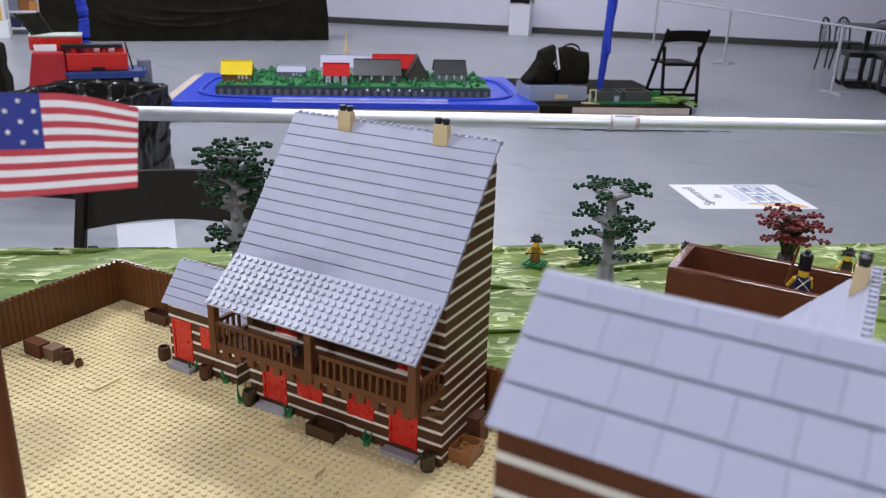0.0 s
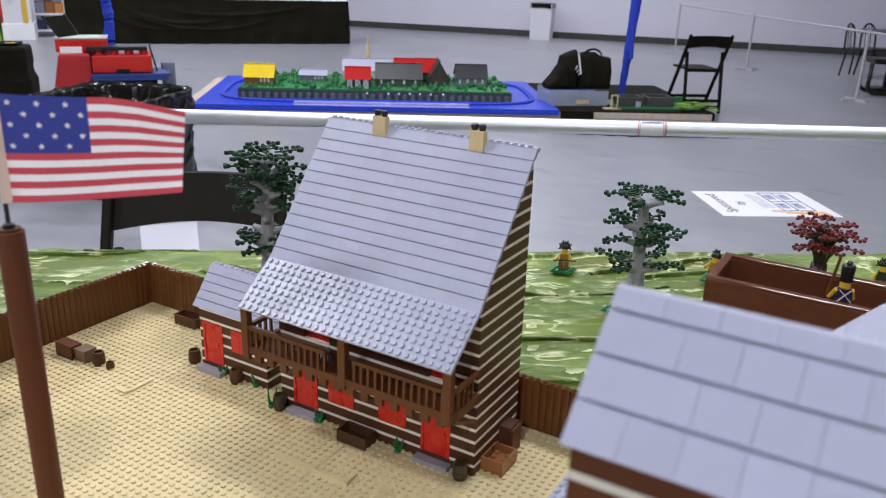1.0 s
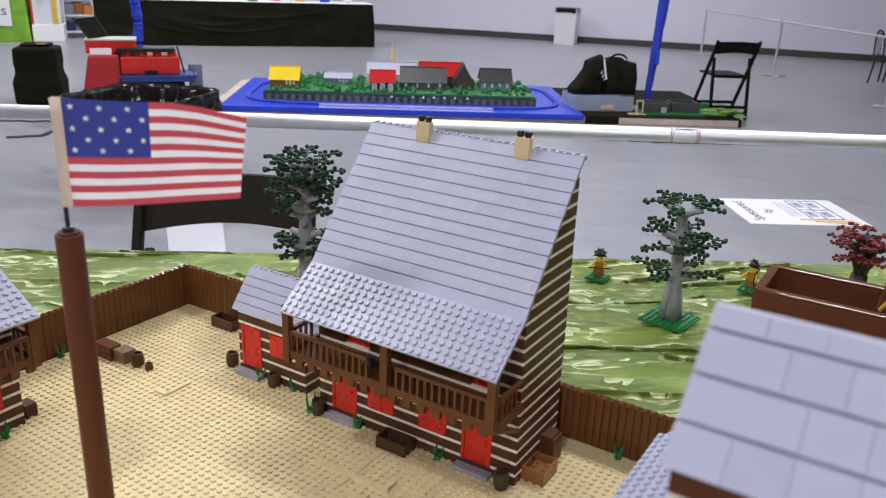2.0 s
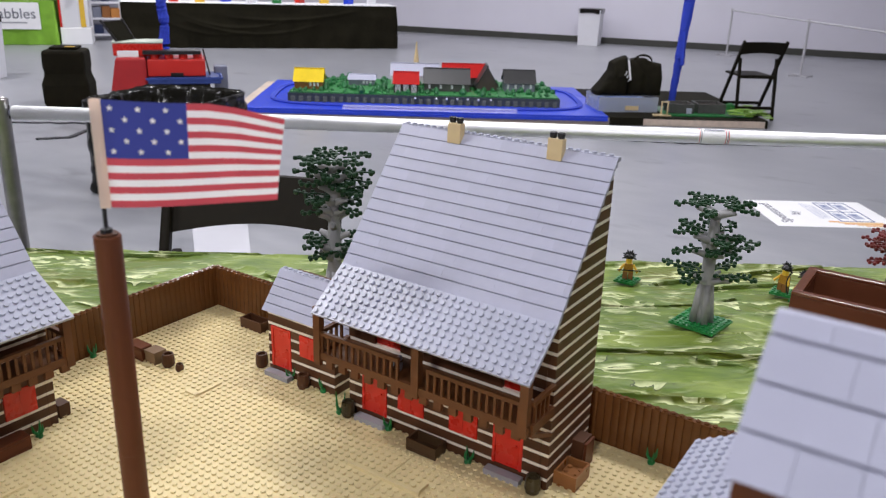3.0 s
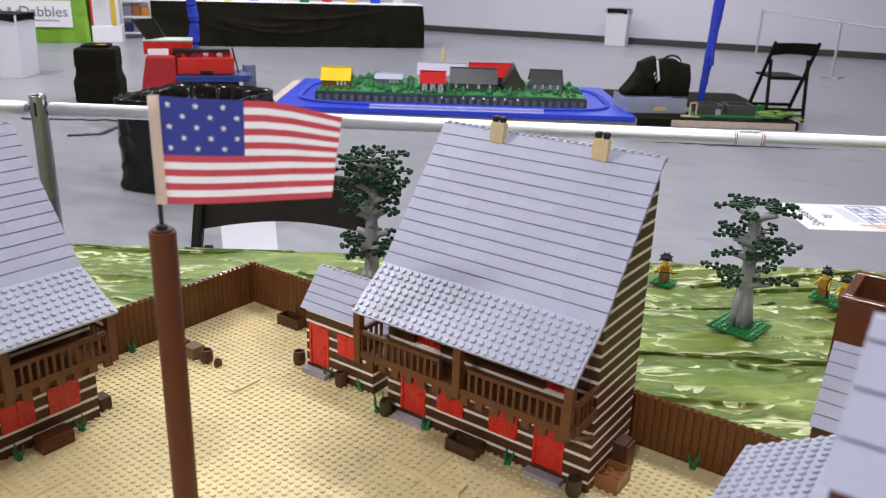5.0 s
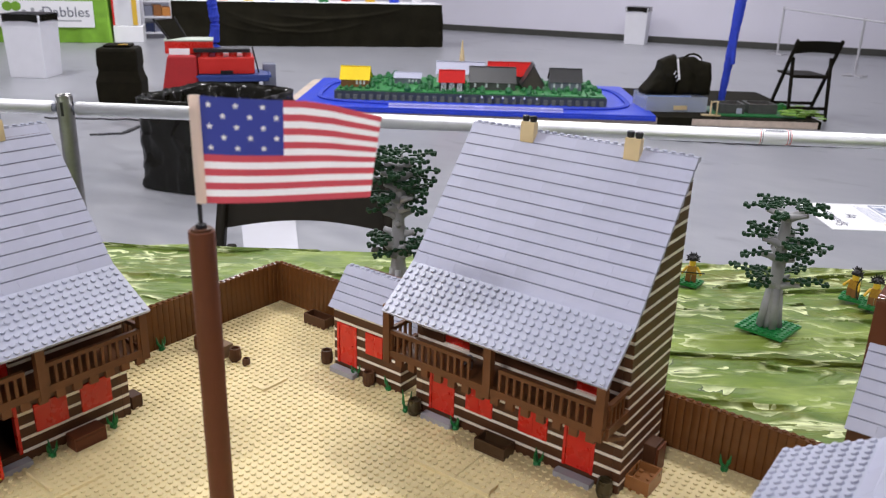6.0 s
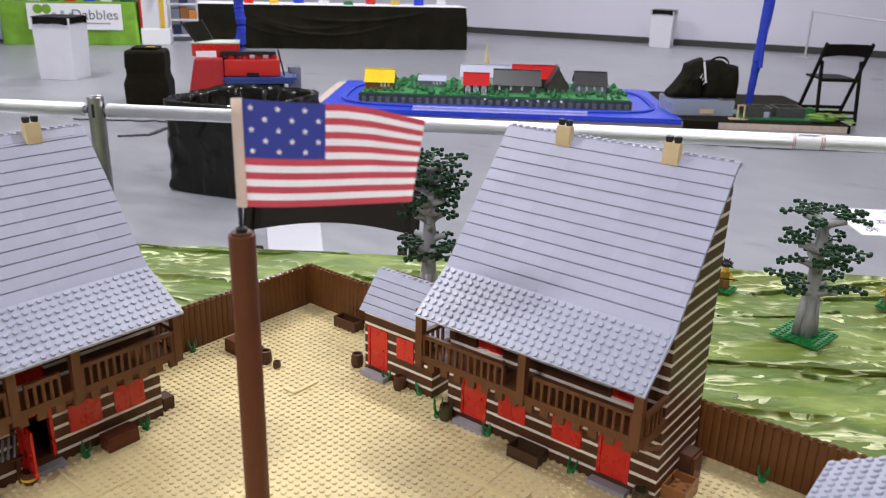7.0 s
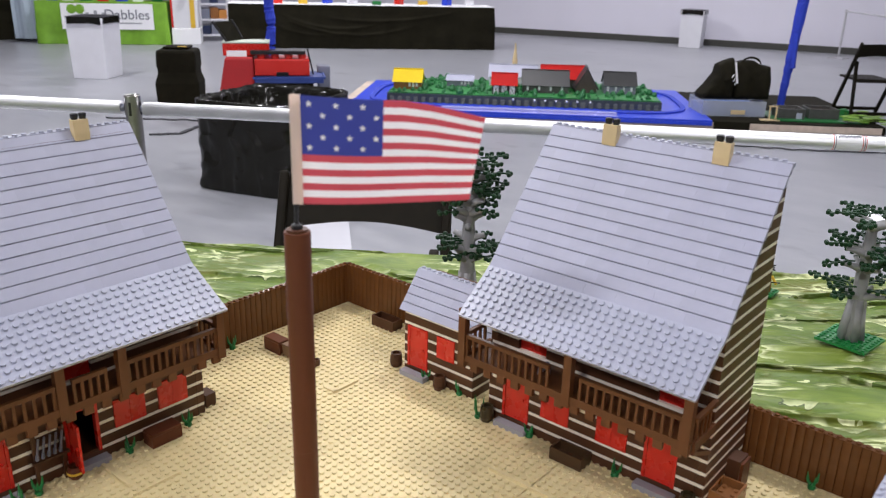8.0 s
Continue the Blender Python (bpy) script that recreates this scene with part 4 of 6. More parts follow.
brick_tree(-0.3945, 0.1615, 0.221, [(0.45, 0.040, 4), (0.50, 0.043, 5), (0.73, 0.040, 4), (0.79, 0.043, 5), (0.86, 0.040, 5), (0.92, 0.042, 4), (0.985, 0.044, 5)], TRUNK, LEAF, "tall grey-trunked dark green tree behind the fence", 9, z=-0.0010, extra=0.5, bare=(0.56, 0.63, 0.68))

# ---------------------------------------------------------------- small things on the fort's ground
def barrel(x, y, r, h, mat, label):
    b = thing("toy_barrel", fort(x, y), label, "toy barrel", "barrels")
    part("cask", Mesh().turned(0, 0, [(r * 0.86, 0.0), (r, h * 0.3), (r, h * 0.68), (r * 0.88, h * 0.97), (r * 0.88, h), (r * 0.66, h), (r * 0.66, h - 0.003)], 14), mat, b)
    part("hoop", Mesh().turned(0, 0, [(r * 1.0, h * 0.22), (r * 1.045, h * 0.26), (r * 1.045, h * 0.32), (r * 1.0, h * 0.36)], 14, cap=False), mat, b)


BAR = [(-0.4671, -0.0500, 0.0072, 0.0165, 0), (-0.4482, -0.0495, 0.0046, 0.0090, 0), (-0.3815, 0.0160, 0.0072, 0.0165, 0), (-0.3075, 0.0080, 0.0072, 0.0165, 0),
       (-0.2290, -0.0075, 0.0074, 0.0170, 1), (-0.0080, -0.0080, 0.0074, 0.0170, 1)]
OLIVE = material("olive_brown_plastic", (0.050, 0.036, 0.014), 0.3, vary=0.1, scale=80)
for x, y, r, h, k in BAR:
    barrel(x, y, r, h, (BROWN_D, OLIVE)[k], "small brown toy bucket on the ground" if h < 0.012 else "brown toy barrel standing on the ground")


def plant(x, y, s=1.0, turn=0.0):
    m = Mesh().turned(0, 0, [(0.0036, 0.0), (0.0040, 0.002), (0.0028, 0.0050)], 8)
    for a in (0.3, 2.5, 4.4):
        c, q = math.cos(a + turn), math.sin(a + turn)
        m.tube((0.001 * c, 0.001 * q, 0.0035), (0.0045 * c, 0.0045 * q, 0.0080), 0.0016, 0.0015, 6)
        m.tube((0.0045 * c, 0.0045 * q, 0.0080), (0.0056 * c, 0.0056 * q, 0.0160 * s), 0.0015, 0.0004, 6)
    single("toy_plant", m, GREEN, fort(x, y), "small green plastic plant with three blades", "toy plant", "plants")


for i, (x, y) in enumerate([(-0.3315, 0.0120), (-0.2830, 0.0135), (-0.1774, -0.0040), (-0.0799, -0.0050), (0.0649, 0.1010), (-0.5560, -0.0890), (-0.4455, -0.2224), (-0.4450, -0.2866), (-0.4440, -0.3732), (-0.4440, -0.3902)]):
    plant(x, y, 1.0, i * 0.7)
plant(-0.2385, -0.0100, 1.5, 0.5)


def trough(x0, x1, y0, y1, h, mat, label, turn=0.0, lid=False, name="toy_trough"):
    cx, cy = (x0 + x1) / 2, (y0 + y1) / 2
    a, b = (x1 - x0) / 2, (y1 - y0) / 2
    t = thing(name, fort(cx, cy, 0, turn), label, "toy trough", "troughs and chests")
    part("bottom", Mesh().box(-a, a, -b, b, 0.0, 0.0032), mat, t)
    w = 0.0018
    for p in ((-a, a, -b, -b + w), (-a, a, b - w, b), (-a, -a + w, -b + w, b - w), (a - w, a, -b + w, b - w)):
        part("side", Mesh().box(*p, 0.0034, h), mat, t)
    if lid:
        part("lid", Mesh().box(-a, a, -b, b, h + 0.0002, h + 0.0034), mat, t, bevel=0.0006)


trough(-0.1420, -0.1070, -0.0220, -0.0025, 0.0130, material("dull_brown_plastic", (0.075, 0.040, 0.018), 0.4, vary=0.1, scale=70, spec=0.3), "open dull brown toy trough by the house wall")
trough(-0.4500, -0.4330, -0.2690, -0.2370, 0.0115, BROWN, "closed reddish-brown toy chest by the house wall", lid=True, name="toy_chest")
trough(-0.4830, -0.4450, 0.0760, 0.0940, 0.0140, BROWN_D, "dark brown toy trough beside the shed")
trough(-0.5290, -0.5000, -0.0620, -0.0470, 0.0140, BROWN, "closed reddish-brown toy chest on the ground", lid=True, name="toy_chest")
single("toy_brick", Mesh().box(-0.0088, 0.0088, -0.008, 0.008, 0, 0.0120).box(-0.0092, 0.0092, -0.0084, 0.0084, 0.0122, 0.0158), material("dusty_brown_plastic", (0.20, 0.12, 0.065), 0.5, vary=0.12, scale=80), fort(-0.4890, -0.0510), "dusty brown toy brick beside the barrel", "toy brick")
single("log_end", Mesh().box(-0.008, 0.008, -0.006, 0.006, 0, 0.0150), BROWN_D, fort(-0.4680, -0.1850), "dark brown block at the corner of the house", "toy block")


pot = thing("toy_pot", fort(-0.4440, -0.3396), "round dark red-brown toy pot by the doorstep", "toy pot")
part("bowl", Mesh().turned(0, 0, [(0.0050, 0.0), (0.0074, 0.004), (0.0074, 0.009), (0.0058, 0.0125), (0.0044, 0.0125), (0.0044, 0.008)], 14), BROWN, pot)
part("band", Mesh().turned(0, 0, [(0.0075, 0.0055), (0.0077, 0.0060), (0.0077, 0.0075), (0.0075, 0.0080)], 14, cap=False), YELLOW, pot, "thin yellow band")
rack = thing("toy_rack", fort(-0.4505, -0.3570), "brown toy rack holding grey muskets at the log wall", "toy rack")
for yy in (-0.012, 0.012):
    part("post", Mesh().box(-0.0020, 0.0010, yy - 0.0016, yy + 0.0016, 0.0, 0.054), BROWN_D, rack)
for k in range(5):
    yy = -0.0110 + 0.0052 * k
    gun = part("musket", Mesh().bar((0.0022, yy, 0.0350), (0.0016, yy + 0.0030, 0.0500), 0.0015, 0.0015), GREY_D, rack, "grey toy musket")
    part("stock", Mesh().bar((0.0023, yy - 0.0011, 0.0300), (0.0022, yy, 0.0349), 0.0026, 0.0020), GREY_D, gun)
part("shelf", Mesh().box(0.0011, 0.0052, -0.0160, 0.0160, 0.0272, 0.0294), BROWN_D, rack)


gun = thing("toy_cannon", fort(-0.1530, -0.0240, 0.0864, 15), "small dark grey toy cannon standing on the balcony", "toy cannon")
part("barrel", Mesh().tube((0, 0.008, 0.0080), (0, -0.012, 0.0110), 0.0030, 0.0022, 10), GREY_D, gun)
part("carriage", Mesh().box(-0.0030, 0.0030, -0.004, 0.009, 0.0020, 0.0060), BROWN_D, gun)
for sx in (-1, 1):
    part("wheel", Mesh().tube((sx * 0.0034, -0.001, 0.0042), (sx * 0.0052, -0.001, 0.0042), 0.0042, 0.0042, 12), GREY_D, gun)


def crate():
    c = thing("toy_crate", fort(0.0130, 0.0290, 0, 0), "open light-brown toy crate beside the house", "toy crate")
    a, b, h = 0.0118, 0.0155, 0.0150
    part("bottom", Mesh().box(-a, a, -b, b, 0, 0.002), CRATE, c)
    for p in ((-a, a, -b, -b + 0.002), (-a, a, b - 0.002, b), (-a, -a + 0.002, -b + 0.002, b - 0.002), (a - 0.002, a, -b + 0.002, b - 0.002)):
        part("side", Mesh().box(*p, 0.0022, h), CRATE, c)
    part("contents", Mesh().box(-a + 0.003, a - 0.003, -b + 0.003, b - 0.003, 0.0022, 0.008).studs([(sx * 0.0055, sy * 0.0085, 0.008) for sx in (-1, 1) for sy in (-1, 0, 1)]), CRATE, c)
    d = thing("toy_cupboard", fort(0.0085, 0.0600), "dark brown upright toy cupboard at the house wall", "toy cupboard")
    part("body", Mesh().box(-0.0075, 0.0055, -0.010, 0.010, 0, 0.0300), BROWN_D, d, bevel=0.0006)
    part("door", Mesh().box(0.0057, 0.0085, -0.0095, 0.0095, 0.001, 0.0285), BROWN, d, bevel=0.0005)


crate()

# ---------------------------------------------------------------- barrier behind the table
GALV = material("worn_galvanised_steel", (0.40, 0.39, 0.38), 0.34, metal=1.0, vary=0.18, scale=40, bump=0.04)


def barrier():
    zr = T + 0.1030
    a, b = Vector((-1.6300, 0.4050, zr - 0.0045)), Vector((0.2947, 1.6156, zr))
    d = (b - a).normalized()
    s = thing("pipe_barrier", Matrix(), "brushed aluminium pipe barrier behind the display table", "barrier")
    r = 0.0165
    p0, p1 = a, a + d * 4.2
    part("crossbar", Mesh().tube(p0 + d * 0.03, p1, r, r, 24), STEEL, s, smooth=True)
    part("crossbar", Mesh().tube(p0 - d * 2.6, p0 - d * 0.03, r, r, 24), STEEL, s, smooth=True)
    for q in (p0, p1, p0 - d * 2.65):
        base = (q.x, q.y)
        up = part("upright", Mesh().turned(*base, [(0.0192, 0.012), (0.0192, zr + 0.026), (0.0175, zr + 0.028), (0.0155, zr + 0.026), (0.0155, zr + 0.005)], 24), GALV, s)
        part("base_plate", Mesh().box(q.x - 0.2, q.x + 0.2, q.y - 0.2, q.y + 0.2, 0.0, 0.010), STEEL, s)
        for th in (-2.4, -0.9, 0.6, 2.2):
            part("slot", Mesh().box(-0.0030, 0.0030, -0.0008, 0.0008, -0.020, 0.012).move(Matrix.Translation((q.x + 0.0193 * math.cos(th), q.y + 0.0193 * math.sin(th), zr)) @ Matrix.Rotation(th + math.pi / 2, 4, "Z")), BLACK, up)
        for sg in (-1, 1):
            part("hook", Mesh().tube(q + d * (sg * 0.021), q + d * (sg * 0.055), 0.0080, 0.0150, 12), GREY_D, up, "dull grey hook of the crossbar")
    c = Vector((-0.2738, 1.3165, zr))
    t0 = (c - a).dot(d)
    wrap = a + d * (t0 + 0.008)
    lab = part("sticker", Mesh().tube(wrap - d * 0.036, wrap + d * 0.036, r + 0.0004, r + 0.0004, 24), PAPER, s, "white printed sticker round the pipe")
    for k, (o, w, mat) in enumerate(((-0.033, 0.0007, RED), (-0.029, 0.0007, INK), (0.026, 0.0007, RED), (0.030, 0.0007, INK), (0.033, 0.0007, RED))):
        part("print_bar", Mesh().tube(wrap + d * (o - w), wrap + d * (o + w), r + 0.0007, r + 0.0007, 24), mat, lab)
    for k in range(21):
        u, th = -0.022 + 0.0021 * k, 0.62 + 0.42 * ((k * 5) % 7) / 7
        out = Vector((0.3 * math.cos(th), -0.55 * math.cos(th), math.sin(th))).normalized()
        nxt = Vector((0.3 * math.cos(th + 0.25), -0.55 * math.cos(th + 0.25), math.sin(th + 0.25))).normalized()
        part("print_mark", Mesh().bar(wrap + d * u + out * (r + 0.0006), wrap + d * (u + 0.0016 * (k % 3)) + nxt * (r + 0.0007), 0.0026, 0.0008), (INK, GREY_D, INK)[k % 3], lab)



barrier()

# ---------------------------------------------------------------- chairs
def folding_chair(m, label):
    """A resin folding chair: two crossing leg frames, slatted seat, arched back panel."""
    c = thing("folding_chair", m, label, "chair", "folding chairs")
    w = 0.222
    for s in (-1, 1):
        part("back_post", Mesh().bar((s * w, -0.235, 0.0), (s * w, 0.218, 0.790), 0.026, 0.040), CHAIRP, c, bevel=0.008)
        part("leg", Mesh().bar((s * (w - 0.030), 0.200, 0.0), (s * (w - 0.030), 0.105, 0.615), 0.026, 0.038), CHAIRP, c, bevel=0.006)
    for y, z, k in ((-0.165, 0.125, 1), (0.180, 0.125, 0.86), (0.186, 0.060, 0.86)):
        part("stretcher", Mesh().box(-w * k, w * k, y - 0.010, y + 0.010, z - 0.016, z + 0.016), CHAIRP, c, bevel=0.003)
    part("rear_bar", Mesh().box(-w * 0.86, w * 0.86, 0.118, 0.140, 0.415, 0.447), CHAIRP, c, bevel=0.003)
    part("seat", Mesh().box(-w + 0.050, w - 0.050, -0.260, 0.112, 0.425, 0.448), CHAIRP, c, bevel=0.01)
    m2 = Mesh()
    n = 16
    p = []
    for i in range(n + 1):
        f = i / n
        x = -w + 2 * w * f
        bow = 0.020 * math.sin(math.pi * f)
        for yy in (0.0, 0.020):
            p += [(x, 0.138 + yy + bow, 0.652 + bow * 1.1), (x, 0.210 + yy + bow, 0.778 + bow * 0.4)]
    fcs = []
    for i in range(n):
        k = i * 4
        fcs += [(k, k + 4, k + 5, k + 1), (k + 2, k + 3, k + 7, k + 6), (k + 1, k + 5, k + 7, k + 3), (k, k + 2, k + 6, k + 4)]
    part("backrest", m2.add(p, fcs), CHAIRP, c)
    return c


folding_chair(pose(-1.72, 7.78, 0, 0, 0, 219) @ Matrix.Scale(0.95, 4), "dark folding chair standing alone on the hall floor")
folding_chair(pose(-1.195, 0.722, 0.012, 0, 0, 37.5), "dark folding chair with an arched back behind the table")


def bistro_set():
    t = thing("bistro_table", pose(-0.19, 11.00, 0), "dark round metal table by the far wall", "table")
    part("tabletop", Mesh().turned(0, 0, [(0.42, 0.67), (0.42, 0.70)], 28), CHAIRM, t)
    part("column", Mesh().turned(0, 0, [(0.03, 0.03), (0.03, 0.67)], 12), CHAIRM, t)
    part("foot", Mesh().turned(0, 0, [(0.24, 0.0), (0.22, 0.02), (0.05, 0.035)], 20), CHAIRM, t)
    for x, y, r in ((-0.64, 12.20, 250), (-0.46, 12.42, 232), (-0.07, 12.05, 185), (0.30, 12.75, 350)):
        c = thing("bistro_chair", pose(x, y, 0, 0, 0, r) @ Matrix.Scale(0.82, 4), "dark bent-metal chair with a looped back", "chair", "bistro chairs")
        part("seat", Mesh().turned(0, 0, [(0.20, 0.44), (0.205, 0.455), (0.19, 0.468)], 20), CHAIRM, c)
        for a, b in ((-0.16, -0.16), (0.16, -0.16), (0.17, 0.17), (-0.17, 0.17)):
            part("leg", Mesh().tube((a * 1.15, b * 1.15, 0), (a * 0.9, b * 0.9, 0.445), 0.016, 0.016, 8), CHAIRM, c)
        loop = Mesh()
        pts = [(0.17 * math.cos(math.pi * i / 12), -0.18 - 0.05 * math.sin(math.pi * i / 12), 0.45 + 0.40 * math.sin(math.pi * i / 12) ** 0.6) for i in range(13)]
        for p, q in zip(pts, pts[1:]):
            loop.tube(p, q, 0.016, 0.016, 8)
        part("back_loop", loop, CHAIRM, c)
        inner = Mesh()
        for k in (-0.06, 0, 0.06):
            inner.tube((k, -0.185, 0.46), (k, -0.225, 0.82), 0.006, 0.006, 6)
        part("back_rods", inner, CHAIRM, c)


def tube_stool(m, label):
    """A low dark seat on two bent tube loops that lie on the floor."""
    t = thing("tube_stool", m, label, "seat")
    part("seat", Mesh().box(-0.20, 0.20, -0.17, 0.17, 0.385, 0.420), CHAIRM, t, bevel=0.012)
    part("seat_rim", Mesh().box(-0.185, 0.185, -0.155, 0.155, 0.360, 0.384), CHAIRM, t, bevel=0.006)
    for y in (-0.15, 0.15):
        pts = []
        for cx, cz, a0 in ((-0.13, 0.11, 180), (0.13, 0.11, 270)):
            pts += [(cx + 0.085 * math.cos(radians(a0 + 15 * k)), y, cz + 0.085 * math.sin(radians(a0 + 15 * k))) for k in range(7)]
        pts = [(-0.215, y, 0.37)] + pts + [(0.215, y, 0.37)]
        part("loop_leg", Mesh().sweep(pts, [0.024] * len(pts), 10), CHAIRM, t, smooth=True)


bistro_set()
tube_stool(pose(-0.20, 10.53, 0, 0, 0, 22.5), "low black metal seat on bent tube legs")
tube_stool(pose(0.20, 10.30, 0, 0, 0, 22.5), "second low black metal seat on bent tube legs")


# ---------------------------------------------------------------- rope stanchions
PIPE = material("dull_white_pipe", (0.50, 0.49, 0.52), 0.5, vary=0.05, scale=12)


def stanchions():
    pts = [(-3.660, 13.98), (-2.022, 11.83), (-0.398, 9.722), (1.25, 7.6)]
    for i, (x, y) in enumerate(pts):
        s = thing("stanchion", pose(x, y, 0, 0, 0, 40), "white plastic pipe stanchion on flat crossed feet", "stanchion", "stanchions")
        part("pole", Mesh().turned(0, 0, [(0.017, 0.02), (0.017, 0.745)], 14), PIPE, s, smooth=False)
        part("cap", Mesh().turned(0, 0, [(0.021, 0.735), (0.021, 0.775)], 14), PIPE, s)
        for a in (0, 90):
            part("foot", Mesh().box(-0.18, 0.18, -0.015, 0.015, 0.0, 0.022).move(pose(0, 0, 0, 0, 0, a)), PIPE, s)
    for (a, b), (c, d) in zip(pts, pts[1:]):
        single("barrier_pipe", Mesh().tube((a, b, 0.748), (c, d, 0.748), 0.014, 0.014, 10), PIPE, Matrix(), "thin white pipe between two stanchions", "barrier pipe", "barrier pipes")


stanchions()


# ---------------------------------------------------------------- bins, cases, tables in the distance
def card_bin(x, y, turn, w, h, label):
    b = thing("card_bin", pose(x, y, 0, 0, 0, turn), label, "waste bin", "cardboard bins")
    part("box", Mesh().add([(-w * .46, -w * .46, 0), (w * .46, -w * .46, 0), (w * .46, w * .46, 0), (-w * .46, w * .46, 0),
                            (-w / 2, -w / 2, h), (w / 2, -w / 2, h), (w / 2, w / 2, h), (-w / 2, w / 2, h)],
                           [(0, 3, 2, 1), (4, 5, 6, 7), (0, 1, 5, 4), (1, 2, 6, 5), (2, 3, 7, 6), (3, 0, 4, 7)]), CARD, b, bevel=0.006)
    rim = Mesh()
    n = 28
    p, f = [], []
    for i in range(n):
        a = 2 * math.pi * i / n
        c, s = math.cos(a), math.sin(a)
        k = 1 / max(abs(c), abs(s))
        x2, y2 = c * k * w * 0.515, s * k * w * 0.515
        drop = 0.060 + 0.035 * noise.noise(Vector((x2 * 9, y2 * 9, 1)))
        p += [(x2 * 1.03, y2 * 1.03, h - drop), (x2 * 1.03, y2 * 1.03, h + 0.012), (x2 * 0.9, y2 * 0.9, h + 0.014), (x2 * 0.05, y2 * 0.05, h + 0.003)]
    for i in range(n):
        for k in range(3):
            j = (i + 1) % n
            f.append((i * 4 + k, j * 4 + k, j * 4 + k + 1, i * 4 + k + 1))
    part("liner", rim.add(p, f), BAGP, b, "black plastic liner over the rim")


card_bin(-8.99, 4.07, 36, 0.43, 0.67, "white cardboard waste bin with a black liner")
card_bin(-6.12, 13.75, 14, 0.40, 0.64, "white cardboard waste bin by the far wall")


def draped_table(x, y, turn, w, d, h, mat, label, swags=()):
    """A trestle table with a floor-length cloth in shallow folds."""
    t = thing("draped_table", pose(x, y, 0, 0, 0, turn), label, "table")
    m = Mesh()
    n = 420
    ring = []
    per = 2 * (w + d)
    for i in range(n):
        s = per * i / n
        if s < w:
            px, py, nx, ny = -w / 2 + s, -d / 2, 0, -1
        elif s < w + d:
            px, py, nx, ny = w / 2, -d / 2 + s - w, 1, 0
        elif s < 2 * w + d:
            px, py, nx, ny = w / 2 - (s - w - d), d / 2, 0, 1
        else:
            px, py, nx, ny = -w / 2, d / 2 - (s - 2 * w - d), -1, 0
        ring.append((px, py, nx, ny, s))
    levels = [0.004] + [h * k / 40 for k in range(1, 40)] + [h - 0.01, h]
    p = []
    for k, z in enumerate(levels):
        flare = (1 - z / h)
        for px, py, nx, ny, s in ring:
            o = 0.012 * math.sin(3.14 * z / h) * noise.noise(Vector((s * 0.9, z * 8, x))) + flare * (0.018 * math.sin(s * 17) + 0.020 * noise.noise(Vector((s * 3, z * 4, x))) + 0.02)
            for s0, s1, z0, z1, sag, amp in swags:
                if s0 < s < s1:
                    g = (s - s0) / (s1 - s0)
                    zc = z0 + (z1 - z0) * g - sag * 4 * g * (1 - g)
                    o += amp * math.sin(math.pi * g) ** 0.6 * math.exp(-((z - zc) / 0.020) ** 2)
            p.append((px + nx * o, py + ny * o, z))
    f = [(k * n + i, k * n + (i + 1) % n, (k + 1) * n + (i + 1) % n, (k + 1) * n + i) for k in range(len(levels) - 1) for i in range(n)]
    part("skirt", m.add(p, f), mat, t, smooth=True)
    part("top_cloth", Mesh().box(-w / 2, w / 2, -d / 2, d / 2, h - 0.004, h + 0.0005), mat, t, bevel=0.002)
    return t


# long black table along the back; its end corner stands at (-8.0, 10.3)
BT = math.degrees(math.atan2(10.32 - 7.607, -8.0 + 10.37))
bx, by = -8.0 - 2.10 * math.cos(radians(BT)) - 0.38 * math.sin(radians(BT)), 10.32 - 2.10 * math.sin(radians(BT)) + 0.38 * math.cos(radians(BT))
draped_table(bx, by, BT, 4.2, 0.76, 0.665, CLOTHB, "long table under a black floor-length cloth", [(0.87, 3.0, 0.44, 0.40, 0.20, 0.030), (0.80, 2.6, 0.52, 0.50, 0.20, 0.020), (1.5, 3.6, 0.48, 0.60, 0.10, 0.024), (0.7, 2.0, 0.36, 0.30, 0.12, 0.018)])
single("table_runner", Mesh().box(-2.11, 2.11, -0.385, 0.385, 0.0, 0.004), PAPER, pose(bx, by, 0.667, 0, 0, BT), "white paper sheet along the black table", "table sheet")
rnd = random.Random(4)
for i in range(9):
    u = -1.35 + i * 0.39
    q = pose(bx, by, 0.671, 0, 0, BT) @ pose(u, rnd.uniform(-0.2, 0.2), 0, 0, 0, rnd.uniform(0, 60))
    mt = (RED, YELLOW, BLUE, CARD, GREEN)[i % 5]
    single("display_box", Mesh().box(-0.07, 0.07, -0.05, 0.05, 0, rnd.uniform(0.04, 0.11)), mt, q, "small coloured display box on the black table", "box", "boxes on the black table", bevel=0.004)

LT = math.degrees(math.atan2(6.648 - 5.164, -11.66 + 12.94))
lf = pose(-12.94, 5.164, 0, 0, 0, LT)
q = lf @ Vector((0.98, 0.38, 0))
draped_table(q.x, q.y, LT, 1.94, 0.74, 0.64, LIME, "table under a lime green cloth")
sg = thing("name_sign", lf @ pose(1.08, -0.045, 0.235), "white banner with a green shape and grey lettering", "sign")
part("panel", Mesh().box(-0.68, 0.68, -0.008, 0.004, 0, 0.385), PAPER, sg)
txt = bpy.data.curves.new("lettering", "FONT")
txt.body, txt.size, txt.align_x, txt.extrude = "Dabbles", 0.21, "CENTER", 0.001
txt.materials.append(material("grey_lettering", (0.16, 0.17, 0.20), 0.6))
tob = new("lettering", txt)
